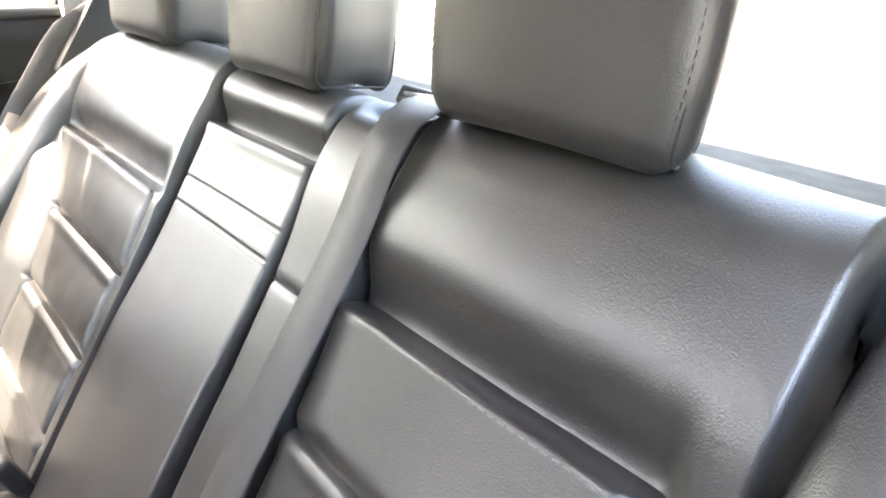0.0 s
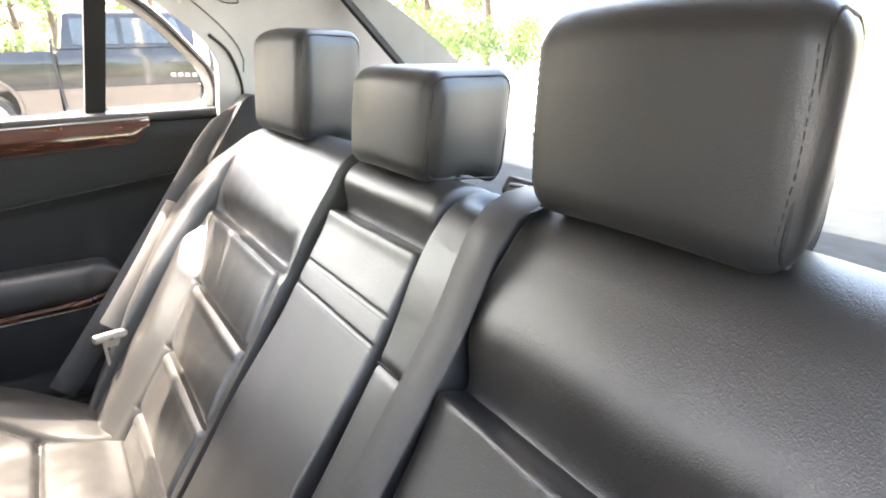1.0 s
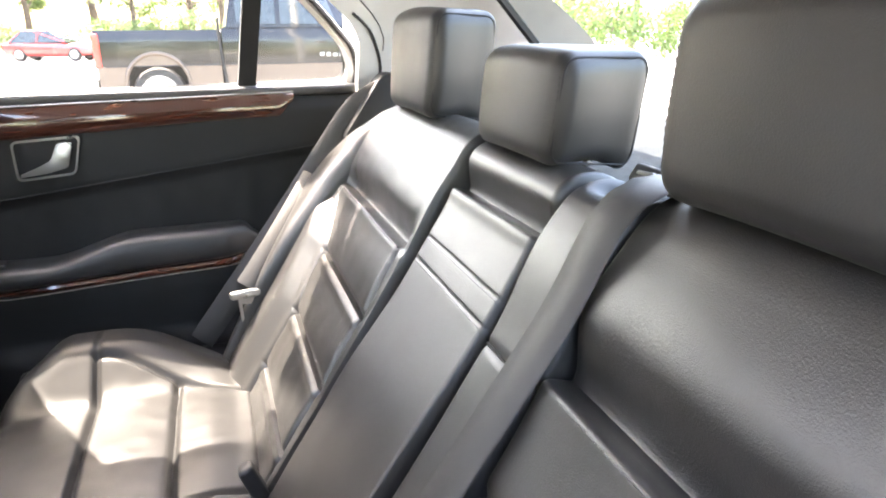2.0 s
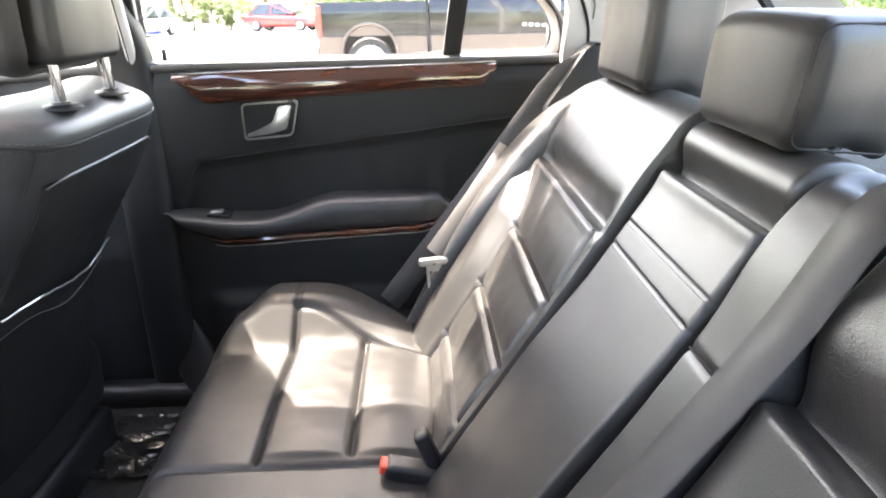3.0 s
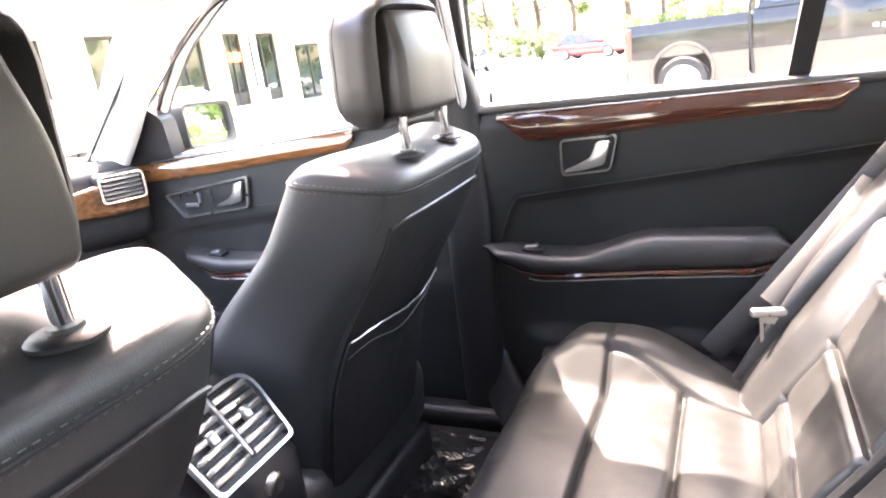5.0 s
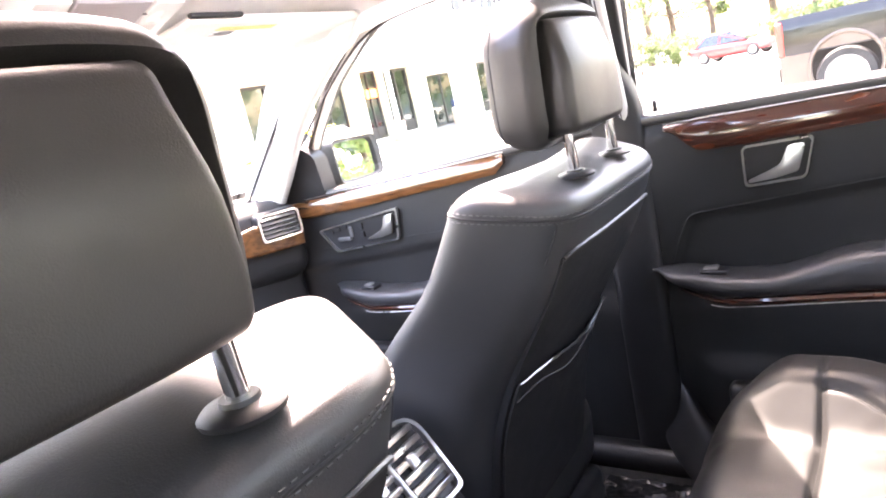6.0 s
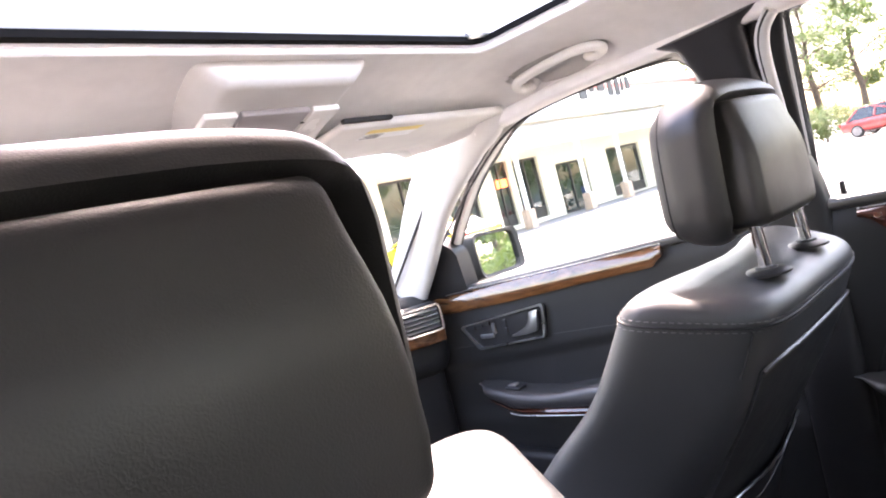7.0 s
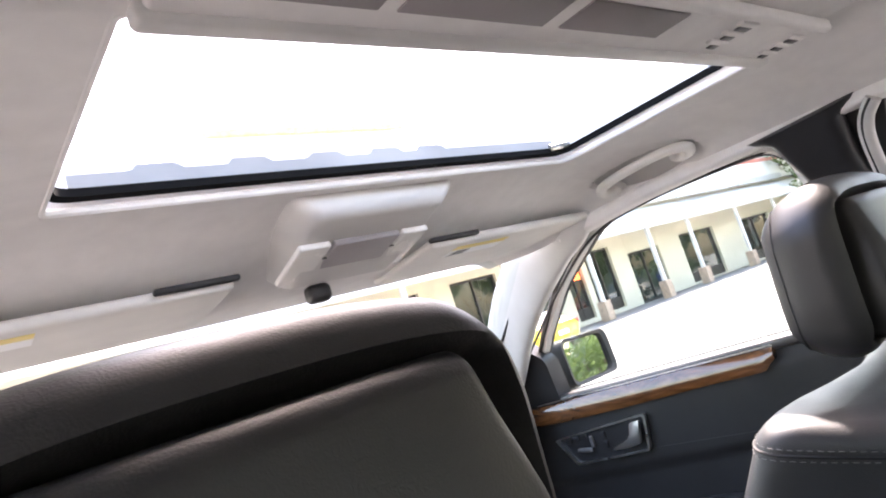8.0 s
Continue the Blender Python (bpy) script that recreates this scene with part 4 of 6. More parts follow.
def seat_ring(z, inset=0.0, n=84):
    """A level cut through the backrest: narrow and square at the rear, flaring forwards into the side wings."""
    yr = seat_rear(z)
    rear_w = 0.206 - 0.022 * S(z, 0.72, 0.95)
    wing_w = 0.236 + 0.045 * S(z, 0.40, 0.66) - 0.018 * S(z, 0.82, 0.97)
    dep = 0.262 - 0.095 * S(z, 0.70, 0.97)
    cy, hy = yr + dep / 2, dep / 2 - inset
    soft = 0.52 - 0.18 * S(z, 0.62, 0.86)
    ring = []
    for k in range(n):
        q = 2 * math.pi * k / n
        c, s = math.cos(q), math.sin(q)
        e = soft if s < 0 else 0.46
        y = hy * math.copysign(abs(s) ** e, s)
        t = y / (2 * hy) + 0.5
        x = (rear_w + (wing_w - rear_w) * t ** 0.9 - inset) * math.copysign(abs(c) ** e, c)
        if s > 0:
            y -= 0.04 * G(x, 0, 0.13) * max(0.0, 1 - inset * 22)
        ring.append(Vector((x, cy + y, z + 0.24 * (cy + y) * S(z, 0.84, 0.935))))
    return ring


def rear_face(x, z, off=0.0):
    yr = seat_rear(z)
    return Vector((x, yr + 0.02 * (abs(x) / 0.25) ** 3 - off, z))


def front_seat():
    seat = thing("front_seat", "black leather front seat with headrest on chrome posts", "car seat", group="front seats")
    bm = bmesh.new()
    rings = [seat_ring(z) for z in np.linspace(0.36, 0.931, 26)]
    for a in np.linspace(0.15, 1.0, 6):
        q = a * math.pi / 2
        rings.append(seat_ring(0.931 + 0.026 * math.sin(q), 0.026 * (1 - math.cos(q))))
    for ins, dz in ((0.05, 0.003), (0.075, 0.004)):
        rings.append(seat_ring(0.957 + dz, ins))
    loft(bm, rings)
    body = part("backrest", bm, SEAT_HIDE, seat, "black leather backrest")
    # top seam with stitching
    bm = bmesh.new()
    ring = seat_ring(0.9285, -0.0005, 96)
    tube(bm, ring, 0.0018, 6, closed=True)
    part("seam", bm, SEAM, body)
    bm = bmesh.new()
    for dz in (0.006, -0.005):
        ring = seat_ring(0.9285 + dz, -0.0006, 96)
        stitches(bm, ring + [ring[0]], 0.005, 0.004, 0.0007)
    part("stitching", bm, THREAD, body, "pale double stitching")
    for side_x in (-1, 1):
        bm = bmesh.new()
        line = []
        for z in np.linspace(0.868, 0.926, 12):
            ring = seat_ring(z, -0.0004, 96)
            line.append(min(ring, key=lambda p: p.y - side_x * 0.9 * p.x))
        tube(bm, line, 0.0014, 6)
        part("seam", bm, SEAM, body)
    # rear panel and its pocket
    bm = bmesh.new()

    def panel(u, v):
        z = 0.36 + v * (0.516 - 0.008 * abs(2 * u - 1) ** 8)
        return rear_face((2 * u - 1) * 0.176, z, 0.004 - 0.004 * abs(2 * u - 1) ** 6)

    sheet(bm, panel, 24, 24, lambda u, v: panel(u, v) + Vector((0, 0.03, 0)))
    pan = part("rear_panel", bm, VINYL, seat, "smooth black seat back panel")
    bm = bmesh.new()
    tube(bm, [panel(u, 1) + Vector((0, -0.001, 0)) for u in np.linspace(0, 1, 30)], 0.003, 6)
    part("piping", bm, LEATHER, pan)
    bm = bmesh.new()

    def pocket(u, v):
        top = 0.676 + 0.008 * math.sin(u * 7) - 0.010 * math.sin(math.pi * u)
        z = 0.37 + v * (top - 0.37)
        return rear_face((2 * u - 1) * 0.172, z, 0.007 + 0.010 * math.sin(math.pi * u) * v)

    sheet(bm, pocket, 30, 16, lambda u, v: pocket(u, v) + Vector((0, 0.004, 0)))
    pk = part("pocket", bm, VINYL, seat, "black pocket with a loose edge")
    bm = bmesh.new()
    tube(bm, [pocket(u, 1) + Vector((0, -0.001, 0.003 * noise.noise(Vector((u * 9, 0, 1))))) for u in np.linspace(0, 1, 60)], 0.0017, 8)
    part("pocket_edge", bm, SATIN, pk, "shiny gathered pocket edge")
    bm = bmesh.new()
    tube(bm, [pocket(u, 0.88 + 0.02 * math.sin(u * 9)) + Vector((0, -0.001, 0)) for u in np.linspace(0.02, 0.98, 40)], 0.0009, 6)
    part("pocket_hem", bm, THREAD, pk, "thin stitched hem")
    # cushion
    bm = bmesh.new()
    rbox(bm, (0, 0.43, 0.36), (0.53, 0.48, 0.18), 0.06, rot=(5, 0, 0), mid=8, warp=lambda p: (p.x, p.y, p.z + 0.03 * (abs(p.x) / 0.26) ** 4))
    part("seat_cushion", bm, LEATHER, seat, "black leather seat cushion")
    bm = bmesh.new()
    rbox(bm, (0, 0.39, 0.235), (0.44, 0.42, 0.10), 0.02, mid=2)
    part("seat_base", bm, PLASTIC, seat, "black plastic seat base")
    # headrest: front cushion with a rim, and a pad set in behind
    bm = bmesh.new()

    def shell(p):
        t = p.z / 0.20 + 0.5
        sunk = 0.040 * S(0.118 - abs(p.x), 0.0, 0.016) * S(0.086 - abs(p.z + 0.006), 0.0, 0.020) * S(-p.y, 0.005, 0.045)
        return (p.x * (1 - 0.04 * (1 - S(t, 0, 0.35)) - 0.06 * S(t, 0.7, 1) - 0.07 * S(p.y, 0.0, 0.05)), p.y - 0.010 * (2 * p.x / 0.27) ** 2 - 0.010 * (t - 0.5) + sunk, p.z * (1 - 0.15 * S(p.y, -0.015, 0.051)) - 0.016 * S(t, 0.5, 1) * (abs(p.x) / 0.131) ** 3)

    rbox(bm, (0, 0.052, 1.105), (0.262, 0.102, 0.204), 0.036, mid=34, k=6, warp=shell)
    hr = part("headrest", bm, HEAD_HIDE, seat, "black leather headrest cushion")
    loop = round_poly([(-0.1272, -0.0982), (0.1272, -0.0982), (0.1272, 0.0982), (-0.1272, 0.0982)], 0.034, 6)
    line = []
    for (a, b), (c, d) in zip(loop, loop[1:] + loop[:1]):
        line += [Vector((0, 0.052, 1.105)) + Vector(shell(Vector((a + (c - a) * q / 5, 0.031, b + (d - b) * q / 5)))) for q in range(5)]
    bm = bmesh.new()
    tube(bm, line, 0.0012, 6, closed=True)
    part("seam", bm, SEAM, hr)
    bm = bmesh.new()
    stitches(bm, [p + Vector((0, -0.006, 0)) for p in line[::3]] , 0.004, 0.003, 0.0009)
    part("stitching", bm, THREAD, hr, "stitched seam round the headrest")
    # black plate added to paint the deep shade between rim and pad
    bm = bmesh.new()
    rbox(bm, (0, 0.033, 1.100), (0.205, 0.008, 0.150), 0.003, mid=2)
    part("recess_shade_plate", bm, PLASTIC, hr, "black plate standing in for the headrest recess's shade")

    def padshape(p):
        t = p.z / 0.16 + 0.5
        return (p.x * (1 - 0.10 * S(t, 0.3, 1.0) - 0.05 * (1 - S(t, 0, 0.2))), p.y + 0.016 * S(t, 0.5, 1.0) + 0.006 * (abs(p.x) / 0.09) ** 3, p.z)

    bm = bmesh.new()
    rbox(bm, (0, -0.002, 1.096), (0.200, 0.066, 0.156), 0.013, mid=8, k=4, warp=padshape)
    part("rear_pad", bm, HEAD_HIDE, hr, "grey-black padded headrest back")
    for sx in (-1, 1):
        bm = bmesh.new()
        tube(bm, [(sx * 0.079, -0.006, 0.955), (sx * 0.079, -0.004, 1.03), (sx * 0.079, 0.012, 1.055)], 0.0075, 12)
        part("post", bm, CHROME, seat, "chrome headrest post")
        bm = bmesh.new()
        lathe(bm, (sx * 0.079, -0.006, 0.959), (0, 0, 1), [(0.027, 0), (0.027, 0.003), (0.023, 0.006), (0.013, 0.007), (0.012, 0.010), (0.009, 0.010)], 28)
        part("collar", bm, PLASTIC, seat, "black plastic post collar")
    return seat


SEAT = front_seat()
SEAT.location = (0.379, 0.54, 0.0)
DRIVER = copy_thing(SEAT, pose(-0.423, 0.482, -0.004))
for piece in DRIVER.children:
    if piece.name.startswith("headrest"):      # set one notch lower
        piece.location.z -= 0.013


# ---- belts and buckles ----
def ribbon(bm, pts, normals, width, thick=0.0014, side=None):
    """A flat strap through pts, lying square to normals."""
    n = len(pts)
    rings = []
    for i, p in enumerate(pts):
        p = Vector(p)
        d = (Vector(pts[min(i + 1, n - 1)]) - Vector(pts[max(i - 1, 0)])).normalized()
        nn = Vector(normals[i] if isinstance(normals, list) else normals).normalized()
        s = d.cross(nn).normalized()
        w = width / 2
        rings.append([p + s * w * 1.0, p + s * w * 0.93 + nn * thick, p - s * w * 0.93 + nn * thick, p - s * w, p - s * w * 0.93 - nn * thick, p + s * w * 0.93 - nn * thick])
    return loft(bm, rings)


belt = thing("centre_belt", "black webbing seat belt of the middle seat", "seat belt", group="rear belts")
bm = bmesh.new()
ss = np.linspace(0.62, -0.03, 40)
pts = [back_point(-0.257 + 0.005 * math.sin(6 * s), s, 0.0135 + 0.010 * G(s, 0.56, 0.06) + 0.004 * G(s, 0.15, 0.2)) for s in ss]
ribbon(bm, pts, [BN] * 40, 0.05)
part("webbing", bm, WEB, belt, "black woven belt webbing")
bm = bmesh.new()
rbox(bm, (-0.215, -0.332, 0.966), (0.075, 0.014, 0.020), 0.005, rot=(35, 0, 0), mid=2)
part("guide", bm, PLASTIC, belt, "black plastic belt guide")
bm = bmesh.new()
tube(bm, [(-0.238, -0.325, 0.970), (-0.215, -0.324, 0.972), (-0.190, -0.326, 0.970)], 0.002, 8)
part("guide_roller", bm, SATIN, belt, "bright metal guide bar")

side = thing("outer_belt", "grey-black webbing belt with hanging metal tongue", "seat belt", group="rear belts")
bm = bmesh.new()
a, b = Vector((0.672, -0.222, 0.918)), Vector((0.660, 0.112, 0.475))
run = [Vector((0.640, -0.330, 0.985)), Vector((0.655, -0.285, 0.970)), Vector((0.668, -0.245, 0.945))]
ribbon(bm, smooth_path(run, 3) + [a.lerp(b, t) + Vector((-0.012 * math.sin(math.pi * t), 0, 0)) for t in np.linspace(0, 1, 20)], Vector((-1, 0.28, 0.10)), 0.05)
part("webbing", bm, WEB, side, "upper belt webbing")
bm = bmesh.new()
a, b = Vector((0.645, -0.145, 0.815)), Vector((0.560, 0.010, 0.622))
ribbon(bm, [a.lerp(b, t) + Vector((-0.01 * math.sin(math.pi * t), 0, 0)) for t in np.linspace(0, 1, 16)], Vector((-0.9, 0.45, 0.2)), 0.047)
part("webbing", bm, WEB, side, "lower belt webbing")
bm = bmesh.new()
rbox(bm, (0.550, 0.014, 0.612), (0.016, 0.062, 0.016), 0.006, rot=(0, 0, 12), mid=3)
tongue = part("tongue", bm, SATIN, side, "dull metal belt tongue")
bm = bmesh.new()
o = round_poly([(-0.015, 0.0), (0.015, 0.0), (0.012, -0.054), (-0.012, -0.054)], 0.005, 3)
i_ = round_poly([(-0.008, -0.016), (0.008, -0.016), (0.007, -0.046), (-0.007, -0.046)], 0.002, 3)
frame_ring(bm, o, i_, lambda u, v, d: (0.549 + d, 0.015 + u, 0.607 + v), 0.003)
part("tongue_blade", bm, SATIN, tongue, "slotted metal blade")

bm = bmesh.new()
prism(bm, round_poly([(-0.205, 0.880), (-0.250, 0.945), (-0.296, 1.014), (-0.40, 1.0), (-0.40, 0.86)], 0.02, 4), lambda u, v, d: (0.636 + d, u, v), 0.06, 0.006)
part("belt_outlet", bm, PLASTIC, side, "black plastic belt outlet beside the seat shoulder")

buckle = thing("belt_buckle", "black belt buckle with a red release button", "seat belt buckle")
bm = bmesh.new()
rbox(bm, (0.098, 0.055, 0.478), (0.034, 0.085, 0.024), 0.008, rot=(14, 0, 0), mid=3)
part("buckle_body", bm, PLASTIC, buckle, "black plastic buckle body")
bm = bmesh.new()
rbox(bm, (0.098, 0.098, 0.489), (0.024, 0.012, 0.016), 0.004, rot=(14, 0, 0), mid=2)
part("release_button", bm, RED_PLASTIC, buckle, "red release button")
tag = thing("anchor_tag", "small ivory plastic anchor tag in the seat gap", "tag")
bm = bmesh.new()
rbox(bm, (0.452, 0.004, 0.478), (0.022, 0.012, 0.035), 0.003, rot=(-25, 0, 8), mid=2)
part("tag_plate", bm, IVORY, tag, "ivory plastic plate")
for bx in (0.09, -0.115):
    bk = thing("stowed_buckle", "black buckle standing in the seat gap", "seat belt buckle", group="stowed buckles")
    bm = bmesh.new()
    rbox(bm, (bx + 0.02, 0.035, 0.50), (0.030, 0.022, 0.07), 0.008, rot=(-22, 8, 0), mid=3)
    part("buckle_body", bm, PLASTIC, bk)
    bm = bmesh.new()
    tube(bm, [(bx + 0.015, 0.02, 0.44), (bx + 0.018, 0.03, 0.48)], 0.009, 8)
    part("stalk", bm, PLASTIC, bk)


# ---- roof fittings ----
def grab_handle():
    g = thing("grab_handle", "pale grey grab handle above the front door", "grab handle")
    # dish lining the hollow, its colour darkened to paint the shade behind the grip
    bm = bmesh.new()
    rings = [[Vector((x, y, roof_z(x, y) - 0.0025)) for x, y in ((0.570 + 0.044 * k * math.cos(q), 0.920 + 0.120 * k * math.sin(q)) for q in np.linspace(0, 2 * math.pi, 40, endpoint=False))] for k in (0.90, 0.8, 0.65, 0.45, 0.2, 0.02)]
    loft(bm, rings)
    part("recess", bm, mat("dish_shade_grey", (0.42, 0.41, 0.39), 0.7, vary=0.05), g, "grey dish coloured darker for the shade behind the grip")
    bm = bmesh.new()
    path = smooth_path([(0.590, 1.000, 1.334), (0.576, 1.008, 1.329), (0.556, 1.012, 1.334), (0.540, 0.995, 1.341), (0.531, 0.950, 1.346), (0.528, 0.900, 1.349), (0.528, 0.850, 1.350),
                        (0.533, 0.815, 1.345), (0.548, 0.812, 1.338), (0.566, 0.838, 1.338), (0.590, 0.862, 1.346)], 6)
    tube(bm, path, lambda t: 0.0125 - 0.003 * math.sin(math.pi * t), 14, squash=0.9)
    part("grip", bm, VISOR, g, "curved pale plastic grip")
    for y, z in ((0.998, 1.340), (0.862, 1.350)):
        bm = bmesh.new()
        rbox(bm, (0.592, y, z), (0.024, 0.030, 0.024), 0.011, mid=2)
        part("end_cap", bm, TRIM, g)
    return g


grab_handle()


def sun_visor(x0, x1, label):
    v = thing("sun_visor", label, "sun visor", group="sun visors")
    cx, w = (x0 + x1) / 2, x1 - x0
    bm = bmesh.new()
    tilt = -5

    def shape(p):
        t = p.y / 0.20 + 0.5
        s = p.x / w * 2 * (1 if cx > 0 else -1)
        return (p.x - (1 if cx > 0 else -1) * 0.05 * t * S(s, 0.3, 1.0), p.y - 0.02 * S(s, 0.5, 1.0) * t, p.z)

    c = (cx, 1.195, 1.306)
    rbox(bm, c, (w, 0.20, 0.016), 0.007, rot=(tilt, 0, 0), mid=8, warp=shape)
    body = part("flap", bm, VISOR, v, "cream padded visor flap")
    m = pose(*c, tilt, 0, 0)
    for k, (px, py, sx, sy, mm, nm, lb) in enumerate(((-0.075, -0.068, 0.13, 0.020, LABEL_YELLOW, "warning_strip", "yellow warning strip"), (-0.075, -0.042, 0.13, 0.030, LABEL_WHITE, "warning_label", "white printed label"))):
        bm = bmesh.new()
        prism(bm, [(px - sx / 2, py - sy / 2), (px + sx / 2, py - sy / 2), (px + sx / 2, py + sy / 2), (px - sx / 2, py + sy / 2)], lambda a, b, d: m @ Vector((a, b, -0.0082 - d)), 0.0006)
        lab = part(nm, bm, mm, body, lb, smooth=False)
        if nm == "warning_label":
            for j in range(4):
                bm = bmesh.new()
                rbox(bm, m @ Vector((px - 0.035 - 0.005 * (j % 2), py - 0.010 + 0.0065 * j, -0.0092)), (0.035 + 0.008 * (j % 2), 0.0026, 0.0006), 0.0002, rot=(tilt, 0, 0), mid=1, k=1)
                part("text_bar", bm, INK, lab)
    bm = bmesh.new()
    hx = x0 + 0.02 if cx > 0 else x1 - 0.02
    rbox(bm, (hx + (0.03 if cx > 0 else -0.03), 1.090, 1.319), (0.11, 0.012, 0.008), 0.003, rot=(tilt, 0, 0), mid=2)
    part("hinge_gap", bm, RUBBER, v, "dark gap at the visor hinge")
    return v


sun_visor(0.175, 0.605, "cream sun visor with a yellow warning label, folded up")
sun_visor(-0.605, -0.165, "cream driver's sun visor with a warning label, folded up")


def overhead_console():
    c = thing("overhead_console", "pale grey overhead lamp console behind the windscreen", "overhead console")
    bm = bmesh.new()

    def shape(p):
        t = p.y / 0.20 + 0.5
        return (p.x * (1 - 0.12 * S(t, 0.3, 1.0) - 0.22 * S(-p.z, -0.023, 0.023)), p.y, p.z - 0.012 * S(t, 0.2, 0.8))

    rbox(bm, (0.030, 1.085, 1.354), (0.300, 0.21, 0.046), 0.0229, rot=(-14, 0, 0), mid=6, warp=shape)
    body = part("housing", bm, TRIM, c, "pale grey console housing")
    m = pose(0.026, 1.085, 1.354, -14, 0, 0)
    lens = mat("lamp_lens", (0.75, 0.74, 0.70), 0.25, vary=0.03)
    grey = mat("console_grey", (0.30, 0.28, 0.28), 0.5, vary=0.05)
    for px, w, mm, nm, lb in ((-0.088, 0.05, lens, "lamp_lens", "clear reading lamp lens"), (0.0, 0.115, grey, "switch_panel", "grey switch panel"), (0.088, 0.05, lens, "lamp_lens", "clear reading lamp lens")):
        bm = bmesh.new()
        rbox(bm, m @ Vector((px, 0.020, -0.0285)), (w, 0.105, 0.010), 0.003, rot=(-14, 0, 0), mid=2)
        p = part(nm, bm, mm, body, lb)
    bm = bmesh.new()
    tube(bm, [m @ Vector((x, 0.0 - 0.006 * (1 - (x / 0.13) ** 2) * -1, -0.032)) for x in np.linspace(-0.112, 0.112, 16)], 0.0014, 6)
    part("lens_joint", bm, SEAM, body)
    bm = bmesh.new()
    rbox(bm, (0.0, 1.19, 1.288), (0.04, 0.03, 0.03), 0.010, mid=2)
    part("sensor_cover", bm, PLASTIC, c, "dark sensor cover at the glass")
    return c


overhead_console()


# ---- dashboard, console, outside mirror ----
dash = thing("dashboard", "dark dashboard with wood strip and bright side vent", "dashboard")
bm = bmesh.new()
rbox(bm, (0, 1.86, 0.83), (1.50, 0.34, 0.24), 0.06, mid=8, warp=lambda p: (p.x, p.y - 0.10 * (abs(p.x) / 0.72) ** 3 + 0.0, p.z - 0.02 * (abs(p.x) / 0.72) ** 2))
part("top_pad", bm, VINYL, dash, "dark padded dashboard top")
bm = bmesh.new()
rbox(bm, (0, 1.86, 0.62), (1.49, 0.30, 0.30), 0.05, mid=6, warp=lambda p: (p.x, p.y - 0.08 * (abs(p.x) / 0.72) ** 3, p.z))
part("lower_panel", bm, VINYL, dash, "dark lower dashboard")
bm = bmesh.new()
rbox(bm, (0.38, 1.668, 0.838), (0.66, 0.02, 0.075), 0.008, mid=10, warp=lambda p: (p.x, p.y - 0.10 * ((p.x + 0.38) / 0.72) ** 3, p.z * (0.7 + 0.5 * S(p.x, 0.05, 0.25))))
part("wood_trim", bm, WOOD_LIT, dash, "glossy burl wood strip")
bm = bmesh.new()
rbox(bm, (0.652, 1.603, 0.866), (0.125, 0.05, 0.085), 0.016, rot=(0, 0, -22), mid=3)
vent = part("side_vent", bm, PLASTIC, dash, "side air vent")
bm = bmesh.new()
o = round_poly([(-0.06, -0.038), (0.06, -0.038), (0.06, 0.038), (-0.06, 0.038)], 0.014, 4)
i_ = [(u * 0.9, v * 0.86) for u, v in o]
mm_ = pose(0.643, 1.577, 0.866, 0, 0, -22)
frame_ring(bm, o, i_, lambda u, v, d: mm_ @ Vector((u, -d, v)), 0.006)
part("vent_ring", bm, CHROME, vent, "chrome vent ring")
for k in range(5):
    bm = bmesh.new()
    rbox(bm, mm_ @ Vector((0, -0.001, -0.024 + 0.012 * k)), (0.10, 0.012, 0.004), 0.0015, rot=(20, 0, -22), mid=1, k=1)
    part("vent_slat", bm, SATIN, vent)

console = thing("centre_console", "black centre console with rear air vents", "centre console")
bm = bmesh.new()
rbox(bm, (0.015, 1.06, 0.45), (0.235, 0.70, 0.50), 0.03, mid=6, warp=lambda p: (p.x, p.y + (0.16 * S(p.z, 0.06, 0.25) if p.y < -0.2 else 0), p.z - 0.06 * S(p.y, -0.05, 0.3)))
part("console_body", bm, PLASTIC, console, "black plastic console body")
bm = bmesh.new()
rbox(bm, (0.005, 1.02, 0.705), (0.20, 0.34, 0.05), 0.022, mid=4)
part("armrest_lid", bm, LEATHER, console, "black leather armrest lid")
mv = pose(0.018, 0.752, 0.618, -38, 0, 0)
bm = bmesh.new()
o = round_poly([(-0.084, -0.074), (0.084, -0.074), (0.094, 0.060), (-0.094, 0.060)], [0.014, 0.014, 0.045, 0.045], 6)
frame_ring(bm, o, [(u * 0.93, v * 0.92) for u, v in o], lambda u, v, d: mv @ Vector((u, -d - 0.004, v)), 0.010)
ring = part("vent_frame", bm, SATIN, console, "satin metal vent frame")
bm = bmesh.new()
prism(bm, [(u * 0.95, v * 0.94) for u, v in o], lambda u, v, d: mv @ Vector((u, -d, v)), 0.004)
part("vent_back", bm, PLASTIC, ring, "black vent throat")
for sx in (-1, 1):
    for k in range(6):
        bm = bmesh.new()
        rbox(bm, mv @ Vector((sx * 0.041, -0.010, -0.052 + 0.0185 * k)), (0.072, 0.010, 0.009), 0.002, rot=(-20, 0, 0), mid=1, k=1)
        part("vent_slat", bm, SATIN, ring)
    bm = bmesh.new()
    rbox(bm, mv @ Vector((sx * 0.036, -0.016, 0.0)), (0.016, 0.012, 0.022), 0.004, rot=(-38, 0, 0), mid=1)
    part("vent_knob", bm, SATIN, ring, "vent adjusting knob")
bm = bmesh.new()
rbox(bm, mv @ Vector((0, -0.010, 0)), (0.007, 0.012, 0.11), 0.003, rot=(-38, 0, 0), mid=1)
part("vent_divider", bm, SATIN, ring)
